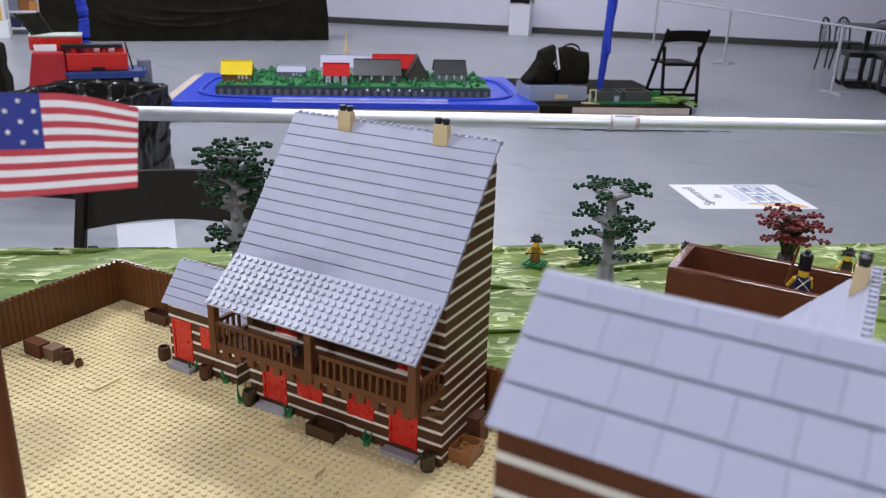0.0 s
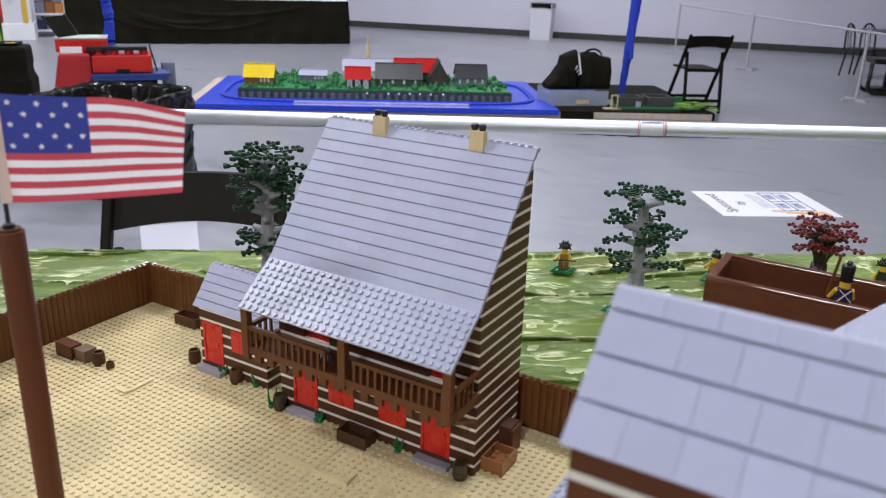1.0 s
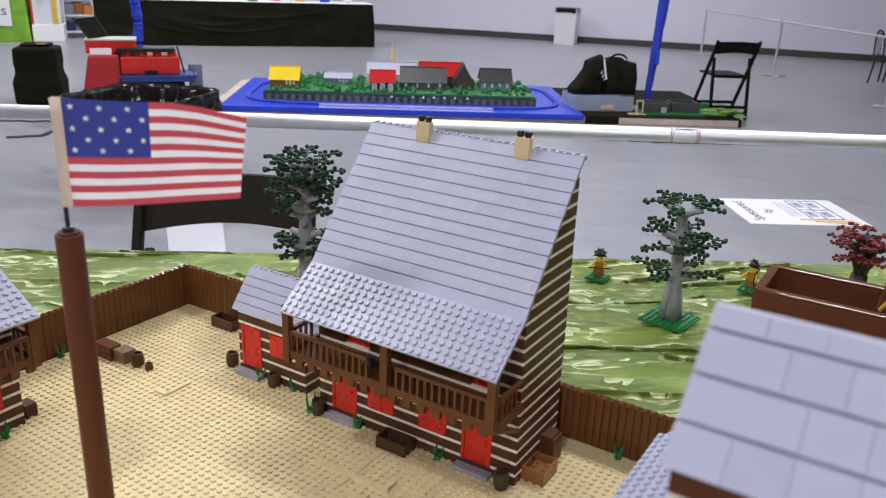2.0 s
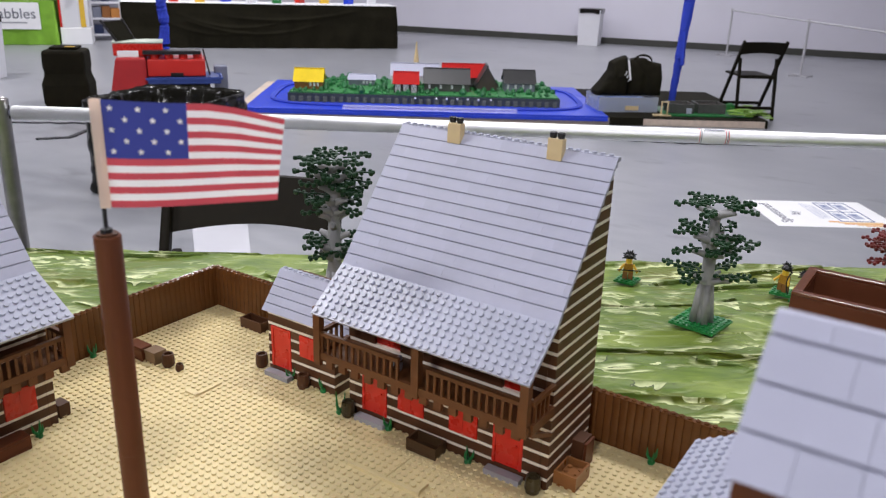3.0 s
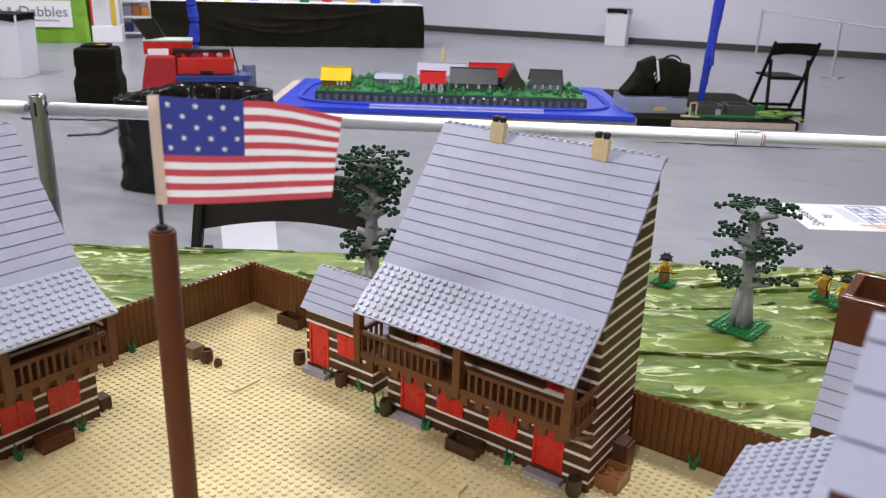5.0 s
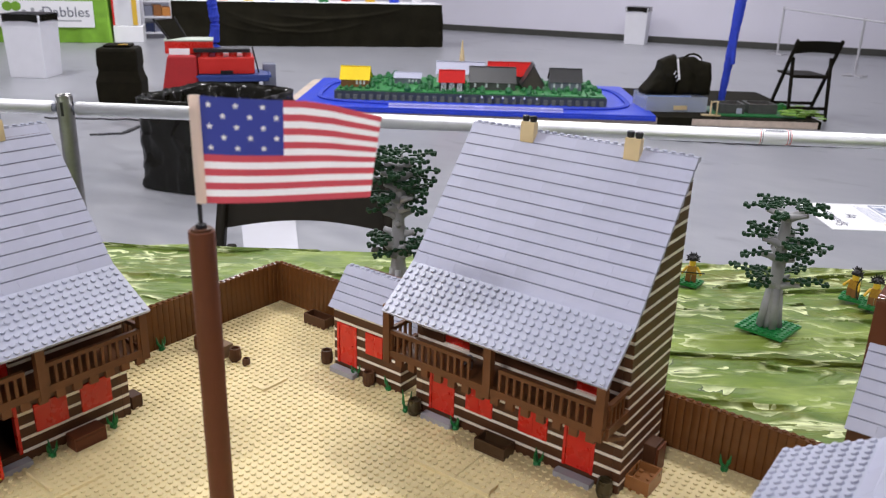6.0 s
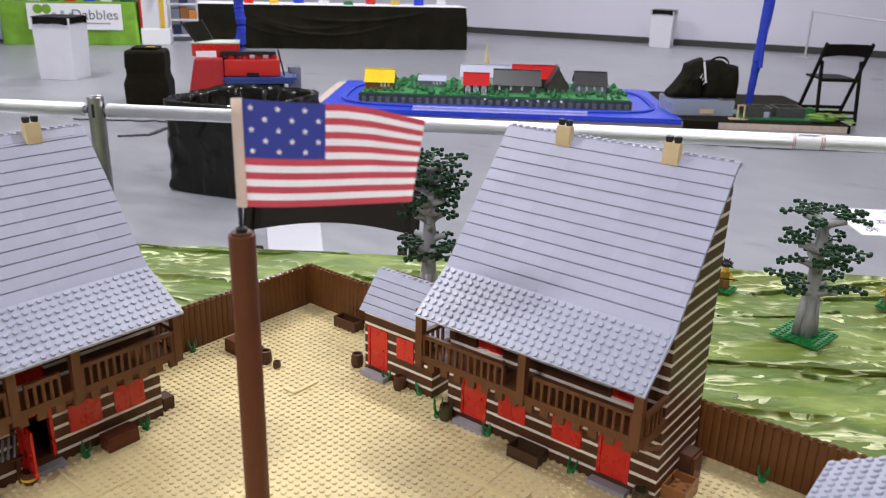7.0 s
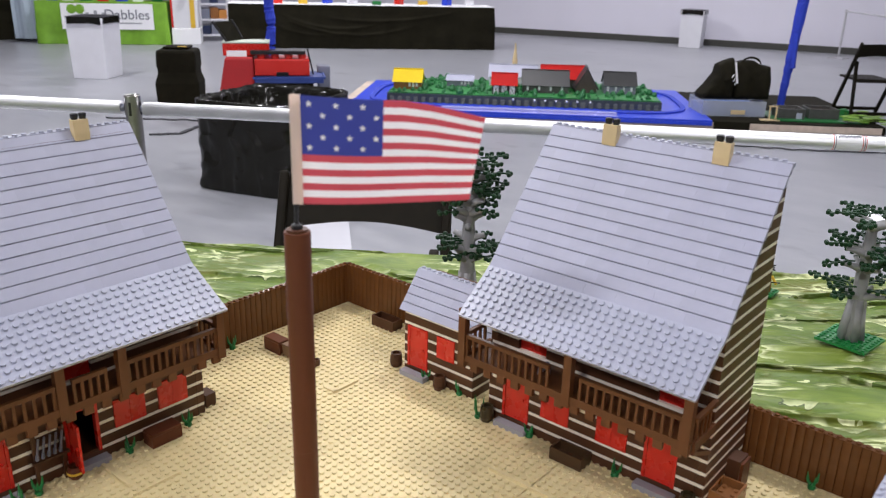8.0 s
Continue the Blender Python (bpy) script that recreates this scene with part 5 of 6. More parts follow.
tob.parent, tob.location, tob.rotation_euler = sg, (0.29, -0.011, 0.155), (radians(90), 0, 0)
part("small_print", Mesh().box(-0.04, 0.50, -0.0105, -0.009, 0.085, 0.105), material("grey_print", (0.35, 0.36, 0.38), 0.6), sg)
for sx in (-0.52, -0.40):
    part("green_shape", Mesh().tube((sx, -0.0085, 0.30), (sx, -0.011, 0.30), 0.07, 0.07, 20), LIME, sg)
for k in range(3):
    part("letter_bar", Mesh().box(-0.32 + 0.12 * k, -0.27 + 0.12 * k, -0.0105, -0.009, 0.16, 0.25 + 0.03 * (k % 2)), MATS["grey_print"], sg)
rnd = random.Random(9)
for i in range(7):
    single("display_box", Mesh().box(-0.08, 0.08, -0.05, 0.05, 0, rnd.uniform(0.04, 0.12)), (BLUE, CARD, GREEN, RED)[i % 4], lf @ pose(0.2 + 0.26 * i, 0.30 + rnd.uniform(-0.1, 0.1), 0.642, 0, 0, rnd.uniform(0, 40)), "small coloured item on the lime green table", "box", "items on the lime table", bevel=0.004)
q = lf @ Vector((-0.95, 0.95, 0))
draped_table(q.x, q.y, LT, 1.3, 0.7, 0.70, CLOTHB, "table under a black cloth beside the lime one")
single("pale_curtain", Mesh().prism([(0.05 * i, 0.03 * math.sin(i * 1.3)) for i in range(9)] + [(0.05 * i, 0.03 * math.sin(i * 1.3) + 0.02) for i in range(8, -1, -1)], 0.05, 1.4), material("pale_blue_cloth", (0.42, 0.50, 0.58), 0.7), lf @ pose(-0.42, 0.30, 0), "pale blue cloth hanging beside the tables", "curtain")

lk = thing("vending_unit", pose(-11.75, 7.05, 0, 0, 0, 52), "white upright unit with red and yellow edges", "cabinet")
ORANGE_B = material("orange_box_card", (0.50, 0.20, 0.04), 0.6)
part("body", Mesh().box(-0.20, 0.20, -0.2, 0.2, 0.25, 1.9), CARD, lk, bevel=0.01)
part("plinth", Mesh().box(-0.22, 0.22, -0.22, 0.22, 0, 0.249), PAPER, lk, bevel=0.01)
part("edge_strip", Mesh().box(-0.215, -0.185, -0.212, -0.202, 0.26, 1.9), RED, lk)
part("edge_strip", Mesh().box(0.08, 0.15, -0.212, -0.202, 0.26, 1.9), YELLOW, lk)
part("dispenser", Mesh().box(-0.05, 0.04, -0.25, -0.202, 0.72, 0.80), GREY_D, lk)
sh = thing("drawer_shelf", pose(-11.97, 7.72, 0, 0, 0, 60), "white wire shelf with clear drawers of parts", "shelf")
for xx in (-0.235, 0.235):
    for yy in (-0.2, 0.2):
        part("upright", Mesh().box(xx - 0.022, xx + 0.022, yy - 0.022, yy + 0.022, 0, 1.5), CARD, sh, bevel=0.004)
for k, zz in enumerate((0.08, 0.33, 0.58, 0.83)):
    part("shelf_board", Mesh().box(-0.212, 0.212, -0.2, 0.2, zz, zz + 0.030), CARD, sh)
    for j in range(3):
        x0 = -0.205 + 0.138 * j
        part("drawer", Mesh().box(x0, x0 + 0.130, -0.18, 0.18, zz + 0.0305, zz + 0.17 + 0.02 * ((j + k) % 3)), ((NAVY, GREY_D, NAVY), (GREY_D, CRATE, ORANGE_B), (GREY_D, NAVY, GREY_D), (NAVY, BROWN_D, GREY_D))[k][j], sh, bevel=0.006)

# tall black case
case = thing("soft_case", pose(-6.86, 3.80, 0, 0, 0, 45), "black soft-sided upright case with a rounded top", "case")
part("body", Mesh().add([(-0.20, -0.17, 0), (0.20, -0.17, 0), (0.20, 0.17, 0), (-0.20, 0.17, 0), (-0.205, -0.175, 0.20), (0.205, -0.175, 0.20), (0.205, 0.175, 0.20), (-0.205, 0.175, 0.20),
                         (-0.172, -0.148, 0.30), (0.172, -0.148, 0.30), (0.172, 0.148, 0.30), (-0.172, 0.148, 0.30), (-0.185, -0.16, 0.36), (0.185, -0.16, 0.36), (0.185, 0.16, 0.36), (-0.185, 0.16, 0.36),
                         (-0.18, -0.155, 0.51), (0.18, -0.155, 0.51), (0.18, 0.155, 0.51), (-0.18, 0.155, 0.51)],
                        [(0, 3, 2, 1)] + [(4 * k + i, 4 * k + (i + 1) % 4, 4 * k + 4 + (i + 1) % 4, 4 * k + 4 + i) for k in range(4) for i in range(4)] + [(16, 17, 18, 19)]), CLOTHB, case, bevel=0.03)
part("top_flap", Mesh().box(-0.12, 0.12, -0.10, 0.10, 0.512, 0.535), CLOTHB, case, bevel=0.01)
part("tag", Mesh().box(0.02, 0.10, -0.11, -0.07, 0.536, 0.540), YELLOW, case)

# ---------------------------------------------------------------- red table with boxes and the lined bin in front of it
RF = pose(-5.41, 3.571, 0, 0, 0, 51.5)
rt = thing("red_table", RF, "small table under a red cloth", "table")
part("cloth", Mesh().add([(-0.33, -0.02, 0.004), (0.02, -0.02, 0.004), (0.02, 0.60, 0.004), (-0.33, 0.60, 0.004), (-0.215, 0.0, 0.568), (0.012, 0.0, 0.568), (0.012, 0.5, 0.568), (-0.215, 0.5, 0.568)],
                         [(0, 3, 2, 1), (4, 5, 6, 7), (0, 1, 5, 4), (1, 2, 6, 5), (2, 3, 7, 6), (3, 0, 4, 7)]), REDC, rt, bevel=0.02)


def brick_box(x, y, z, turn, w, d, h, label):
    b = thing("brick_box", pose(x, y, z, 0, 0, turn), label, "storage box", "red storage boxes")
    part("box", Mesh().box(-w / 2, w / 2, -d / 2, d / 2, 0, h), material("red_box_plastic", (0.58, 0.025, 0.018), 0.35, vary=0.06, scale=10), b, bevel=0.008)
    knob = Mesh().studs([(0, 0, h + 0.0005)], r=w * 0.075, h=0.035, n=16).data("stud", RED)
    for i in range(4):
        for s in (-0.25, 0.25):
            piece("stud", knob, b, (-w / 2 + w * (i + 0.5) / 4, d * s, 0))
    part("latch", Mesh().box(-0.05, 0.05, -d / 2 - 0.012, -d / 2 - 0.001, 0.0, 0.03), BLACK, b)


def in_rf(u, v, z):
    q = RF @ Vector((u, v, z))
    return q.x, q.y, q.z


brick_box(*in_rf(0.245, 0.16, 0.418), 51.5, 0.45, 0.30, 0.135, "large red storage box shaped like a stud brick")
tb = thing("tool_case", RF @ pose(-0.045, 0.24, 0.570), "red case with a pale green lid on the table", "case")
part("body", Mesh().box(-0.19, 0.19, -0.13, 0.13, 0, 0.100), RED, tb, bevel=0.008)
part("lid", Mesh().box(-0.195, 0.195, -0.135, 0.135, 0.1005, 0.112), material("pale_green_lid", (0.50, 0.56, 0.46), 0.5), tb, bevel=0.003)
flap = part("raised_lid", Mesh().add([(-0.150, -0.095, 0.113), (-0.030, 0.115, 0.113), (-0.112, 0.115, 0.265), (-0.255, -0.095, 0.265), (-0.156, -0.095, 0.1125), (-0.036, 0.115, 0.1125), (-0.118, 0.115, 0.262), (-0.261, -0.095, 0.262)],
                                     [(0, 1, 2, 3), (7, 6, 5, 4), (0, 4, 5, 1), (1, 5, 6, 2), (2, 6, 7, 3), (3, 7, 4, 0)]), CLOTHB, tb, "dark raised inner lid")
for p, q in (((-0.155, -0.100, 0.114), (-0.262, -0.100, 0.275)), ((-0.032, 0.120, 0.114), (-0.117, 0.120, 0.275))):
    part("lid_edge", Mesh().bar(p, q, 0.030, 0.016), BLACK, flap)
kb = thing("keyboard", RF @ pose(0.225, 0.10, 0.5895), "black keyboard lying on the red box", "keyboard")
part("case", Mesh().box(-0.235, 0.215, -0.07, 0.07, 0, 0.030), BLACK, kb, bevel=0.004)
single("white_card", Mesh().box(-0.085, 0.075, -0.003, 0.003, 0, 0.05), PAPER, RF @ pose(-0.115, 0.045, 0.570), "small white card standing on the red table", "card")
DBLUE = material("dull_blue_plastic", (0.025, 0.055, 0.24), 0.55, vary=0.1, scale=12)
tray = thing("blue_tub", RF @ pose(0.30, 0.16, 0), "shallow blue plastic tub on a black stand", "tub")
part("stand", Mesh().box(-0.20, 0.20, -0.16, 0.16, 0.0, 0.359), CLOTHB, tray)
part("tub", Mesh().box(-0.285, 0.285, -0.20, 0.20, 0.360, 0.413), DBLUE, tray, bevel=0.012)
part("rim", Mesh().box(-0.30, 0.30, -0.21, -0.201, 0.395, 0.415).box(0.286, 0.30, -0.2, 0.2, 0.395, 0.415), DBLUE, tray)
single("black_rod", Mesh().tube((0, 0, 0), (0.045, 0, -0.21), 0.007), BLACK, RF @ pose(0.46, 0.12, 0.625), "thin black rod leaning by the box", "rod")
single("grey_crate", Mesh().box(-0.055, 0.055, -0.07, 0.07, 0, 0.47), GREY_D, RF @ pose(0.60, 0.32, 0.0), "grey plastic crate beside the blue tub", "crate", bevel=0.01)


def lined_bin(x, y, turn, w, d, h, label):
    """A large square bin with rounded corners and a crumpled liner folded over its rim."""
    b = thing("lined_bin", pose(x, y, 0, 0, 0, turn), label, "waste bin")
    n = 176

    def ring(scale, z, rough):
        out = []
        for i in range(n):
            a = 2 * math.pi * i / n
            c, s = math.cos(a), math.sin(a)
            k = (abs(c) ** 7 + abs(s) ** 7) ** (-1 / 7)
            u = math.atan2(s, c)
            o = rough * (noise.noise(Vector((c * 5, s * 5, z * 6 + 3))) + 0.4 * noise.noise(Vector((c * 14, s * 14, z * 5 + 3))))
            fold = 1 - abs(noise.noise(Vector((c * 3.2 + z * 3.0, s * 3.2 + u * 0.4, z * 7.0)))) * 5
            o += rough * 0.9 * max(0.0, fold)
            out.append((c * k * (w / 2 * scale + o), s * k * (d / 2 * scale + o), z + (0.5 * o if z > 0.05 else 0)))
        return out

    def skin(rings):
        m = Mesh()
        return m.add([q for r in rings for q in r], [(k * n + i, k * n + (i + 1) % n, (k + 1) * n + (i + 1) % n, (k + 1) * n + i) for k in range(len(rings) - 1) for i in range(n)])

    part("bin", skin([ring(0.95, 0.0, 0.0), ring(0.955, h * 0.6, 0.0), ring(0.96, h - 0.03, 0.0)]), BAGP, b)
    prof = [(0.975, 0.004, 0.004)] + [(0.982 + 0.02 * k / 24, h * (k + 0.5) / 26, 0.013) for k in range(24)] + [(1.005, h * 0.955, 0.012), (1.015, h, 0.010), (0.985, h + 0.006, 0.010), (0.94, h - 0.03, 0.010), (0.90, h - 0.07, 0.014), (0.86, h - 0.13, 0.022), (0.5, h - 0.22, 0.05), (0.05, h - 0.24, 0.02)]
    part("liner", skin([ring(sc, z, r) for sc, z, r in prof]), BAGP, b, "crumpled shiny black bin liner", smooth=True)


lined_bin(-3.86, 2.575, 19, 0.70, 0.79, 0.547, "large square waste bin lined with a shiny black bag")

# ---------------------------------------------------------------- floor layout with the model island
LZ = 0.076
LA = math.degrees(math.atan2(6.424 - 4.512, -2.613 + 5.291))
lay = pose(-5.291, 4.512, 0, 0, 0, LA)


def L_at(u, v, z=0.0, turn=0.0):
    return lay @ pose(u, v, z, 0, 0, turn)


LW, LD = 3.29, 1.75
single("layout_board", Mesh().box(-0.12, LW + 1.47, -0.02, LD, 0, LZ - 0.012), WOOD, L_at(0, 0), "low pale wooden platform on the floor", "platform", bevel=0.006)
single("black_mat", Mesh().box(LW + 0.002, LW + 1.49, -0.02, LD - 0.01, 0, 0.009).box(LW + 1.472, LW + 1.49, -0.03, LD - 0.01, -0.085, -0.0001).box(LW + 0.02, LW + 0.33, -0.032, -0.0205, -0.06, 0.009), CLOTHB, L_at(0, 0, LZ - 0.012), "black cloth laid over the end of the platform", "cloth")
sea = Mesh().box(-0.01, LW, -0.05, LD, 0, 0.02).box(-0.01, LW, -0.05, -0.0225, -0.03, -0.0001)
single("blue_sea_board", sea, BLUE, L_at(0, 0, LZ - 0.012), "bright blue painted board of a model island", "model base", bevel=0.004)
# pale lavender copies the glossy reflection along the board's front edge
single("pale_strip", Mesh().box(0.87, 2.46, 0.020, 0.085, 0.0, 0.0200).box(0.87, 2.46, -0.044, 0.010, 0.0, 0.0025), material("lavender_sheen_strip", (0.42, 0.42, 0.78), 0.25, vary=0.05, scale=5), L_at(0, 0, LZ + 0.0082), "long strip on the blue board, glossy reflection put into its pale lavender", "strip")
trk = Mesh()
for k in range(48):
    a0, a1 = 2 * math.pi * k / 48, 2 * math.pi * (k + 1) / 48
    f0, f1 = [(LW / 2 + (LW / 2 - 0.14) * math.copysign(abs(math.cos(a)) ** 0.35, math.cos(a)), LD / 2 + (LD / 2 - 0.13) * math.copysign(abs(math.sin(a)) ** 0.5, math.sin(a)), 0.028) for a in (a0, a1)]
    trk.bar(f0, f1, 0.05, 0.014)
single("model_railway", trk, BLUEC, L_at(0, 0, LZ - 0.012), "blue plastic toy track round the island", "toy track")
isl = thing("model_island", L_at(0.325, 0.34, LZ + 0.008), "green island of toy bricks edged with dark grey rock", "model island")
IW, ID = 2.58, 1.05
part("ground", Mesh().box(0, IW, 0, ID, 0.0, 0.078), material("dark_grey_rock_bricks", (0.055, 0.065, 0.065), 0.5, vary=0.25, scale=14, bump=0.3, bump_scale=30), isl)
part("grass", Mesh().box(0.012, IW - 0.012, 0.012, ID - 0.012, 0.0785, 0.090), material("island_green_bricks", (0.026, 0.21, 0.045), 0.5, vary=0.3, scale=16, bump=0.4, bump_scale=40), isl)
rnd = random.Random(7)
rock = Mesh().slab(-0.020, 0.020, [(-0.020, 0.0), (-0.001, 0.0), (-0.001, 0.052), (-0.008, 0.040)]).data("rock", MATS["dark_grey_rock_bricks"])
for i in range(34):
    piece("rock", rock, isl, (0.05 + i * (IW - 0.1) / 33, 0, 0))
bush = Mesh()
for i in range(440):
    u, v = rnd.uniform(0.02, IW - 0.02), rnd.uniform(0.02, ID - 0.02)
    r = rnd.choice((0.007, 0.009, 0.012, 0.015, 0.019, 0.028)) * rnd.uniform(0.8, 1.2)
    bush.turned(u, v, [(r, 0.089), (r * 1.15, 0.089 + r * 0.8), (r * 0.5, 0.089 + r * 1.9)], 6)
part("bushes", bush, material("island_bushes", (0.016, 0.14, 0.04), 0.45, vary=0.35, scale=20, island=0.35), isl, kind="stuff")


def model_house(u, v, w, d, h, roof_h, wall_m, roof_m, label, turn=0, front=None):
    o = thing("model_house", L_at(0.325 + u, 0.34 + v, LZ + 0.098, turn), label, "toy house", "houses on the island")
    part("wall", Mesh().slab(-w / 2, w / 2, [(-d / 2, 0), (d / 2, 0), (d / 2, h), (0.0, h + roof_h - 0.020), (-d / 2, h)]), wall_m, o)
    e = d / 2 + 0.022
    low = h - 0.022 * roof_h / (d / 2) + 0.004
    part("roof", Mesh().slab(-w / 2 - 0.012, w / 2 + 0.012, [(-e, low), (-e + 0.016, low), (0.0, h + roof_h - 0.016), (e - 0.016, low), (e, low), (0.0, h + roof_h)]), roof_m, o)
    part("ridge", Mesh().box(-w / 2 - 0.012, w / 2 + 0.012, -0.010, 0.010, h + roof_h - 0.004, h + roof_h + 0.004), roof_m, o)
    if front:
        for k in range(3):
            part("door", Mesh().box(-w / 2 + w * (k + 0.18) / 3, -w / 2 + w * (k + 0.82) / 3, -d / 2 - 0.006, -d / 2 - 0.001, 0.0, h * 0.8), front, o)
            xa, xb = -w / 2 + w * (k + 0.24) / 3, -w / 2 + w * (k + 0.76) / 3
            part("cross_brace", Mesh().bar((xa, -d / 2 - 0.008, 0.004), (xb, -d / 2 - 0.008, h * 0.76), 0.007, 0.003).bar((xb, -d / 2 - 0.008, 0.004), (xa, -d / 2 - 0.008, h * 0.76), 0.007, 0.003), BLACK, o)
    else:
        for k in range(4 if w > 0.28 else 3):
            xa = w * (0.04 + 0.13 * k) if w < 0.28 else -w / 2 + w * (k + 0.5) / 4 - 0.014
            part("window", Mesh().box(xa, xa + 0.020, -d / 2 - 0.004, -d / 2 - 0.001, h * 0.30, h * 0.75), CARD, o)
    return o


BLKR = material("dark_roof_bricks", (0.032, 0.032, 0.032), 0.45, vary=0.15, scale=20)
REDR = material("red_roof_bricks", (0.50, 0.014, 0.012), 0.6, vary=0.08, scale=30, spec=0.12)
GRYW = material("dark_stone_bricks", (0.07, 0.07, 0.065), 0.5, vary=0.2, scale=20)
model_house(0.17, 0.30, 0.27, 0.20, 0.085, 0.10, CRATE, material("yellow_roof_bricks", (0.86, 0.62, 0.015), 0.5, spec=0.2), "small brown house with a bright yellow roof", 0)
model_house(0.66, 0.62, 0.26, 0.22, 0.06, 0.04, GREY_D, GREY, "low grey house among the bushes")
model_house(1.11, 0.20, 0.23, 0.20, 0.098, 0.090, BLACK, REDR, "small house with a red roof and white gates", 0, CARD)
model_house(1.505, 0.40, 0.44, 0.30, 0.085, 0.12, GRYW, BLKR, "long dark stone house with a black roof")
model_house(1.80, 0.72, 0.22, 0.24, 0.11, 0.11, GRYW, REDR, "dark stone house with a red roof and gabled wing")
model_house(1.905, 0.48, 0.26, 0.20, 0.07, 0.17, material("dark_brown_stone_bricks", (0.075, 0.055, 0.045), 0.5, vary=0.2, scale=20), BLKR, "steep dark gable in front of a red roof", 90)
model_house(1.66, 0.88, 0.36, 0.22, 0.11, 0.09, GRYW, REDR, "red-roofed house at the back of the island")
model_house(1.19, 0.80, 0.48, 0.26, 0.10, 0.10, CARD, GREY, "large white and grey house at the back")
model_house(2.23, 0.48, 0.30, 0.26, 0.095, 0.105, GREY_D, BLKR, "grey house with a dark roof at the island's end")
dot = Mesh().ball((0, 0, 0), 0.011).data("white_knob", PAPER)
for u in (1.20, 1.40, 1.50, 1.60, 1.70, 1.80, 1.92):
    piece("white_knob", dot, isl, (u, -0.012, 0.058))
lh = thing("model_statue", L_at(0.325 + 1.20, 0.34 + 0.95, LZ + 0.098), "small pale toy tower rising behind the houses", "toy tower")
part("shaft", Mesh().turned(0, 0, [(0.022, 0.0), (0.028, 0.22), (0.012, 0.33), (0.006, 0.40)], 8), TAN_C, lh)

# tub with shopping bags, blue banner pole and the second model
TU = 3.60


def black_bag(outline, seed, label):
    """A soft cloth bag: its outline puffed out and creased, with a handle loop and a pale tag."""
    b = thing("tote_bag", L_at(TU - 0.08, 0.46, LZ + 0.138, 6), label, "bag", "black bags")
    fine = []
    for i, (x, z) in enumerate(outline):
        x2, z2 = outline[(i + 1) % len(outline)]
        fine += [(x + (x2 - x) * k / 5, z + (z2 - z) * k / 5) for k in range(5)]
    cx, cz = sum(p[0] for p in fine) / len(fine), sum(p[1] for p in fine) / len(fine)
    n, rings = len(fine), []
    for y, sc in ((-0.128, 0.02), (-0.136, 0.35), (-0.132, 0.6), (-0.125, 0.82), (-0.105, 0.97), (-0.05, 1.0), (0.05, 1.0), (0.105, 0.96), (0.125, 0.6), (0.125, 0.02)):
        for x, z in fine:
            px, pz = cx + (x - cx) * sc, cz + (z - cz) * sc
            w = noise.noise(Vector((px * 11, pz * 6, seed + y * 4))) * 0.030 + max(0, 1 - 5 * abs(noise.noise(Vector((px * 7 + pz * 4, pz * 5, seed + 9))))) * 0.014
            top = 0.45 + 0.55 * min(1.0, (0.40 - pz) / 0.22)
            rings.append((px, y * top - (w if y < 0 else -w) * (sc < 0.9), max(0.0, pz)))
    f = [(k * n + i, k * n + (i + 1) % n, (k + 1) * n + (i + 1) % n, (k + 1) * n + i) for k in range(9) for i in range(n)]
    part("bag", Mesh().add(rings, f), CLOTHB, b, smooth=True)
    if seed == 2:
        loop = [Vector((0.155 + 0.085 * math.cos(math.pi * k / 10), -0.055, 0.318 + 0.058 * math.sin(math.pi * k / 10))) for k in range(11)]
        part("handle", Mesh().sweep(loop, [0.010] * 11, 7), CLOTHB, b)
        part("label_tab", Mesh().box(0.185, 0.232, -0.062, -0.059, 0.305, 0.335), PAPER, b, "white label tab")
    else:
        part("lining", Mesh().bar((0.022, -0.135, 0.15), (0.002, -0.085, 0.335), 0.020, 0.006), PAPER, b, "pale strip of lining at the mouth")
        for k in range(3):
            part("print_mark", Mesh().bar((-0.045 + 0.016 * k, -0.166, 0.20 - 0.03 * k), (-0.03 + 0.016 * k, -0.166, 0.235 - 0.035 * k), 0.010, 0.004), PAPER, b)
    return b


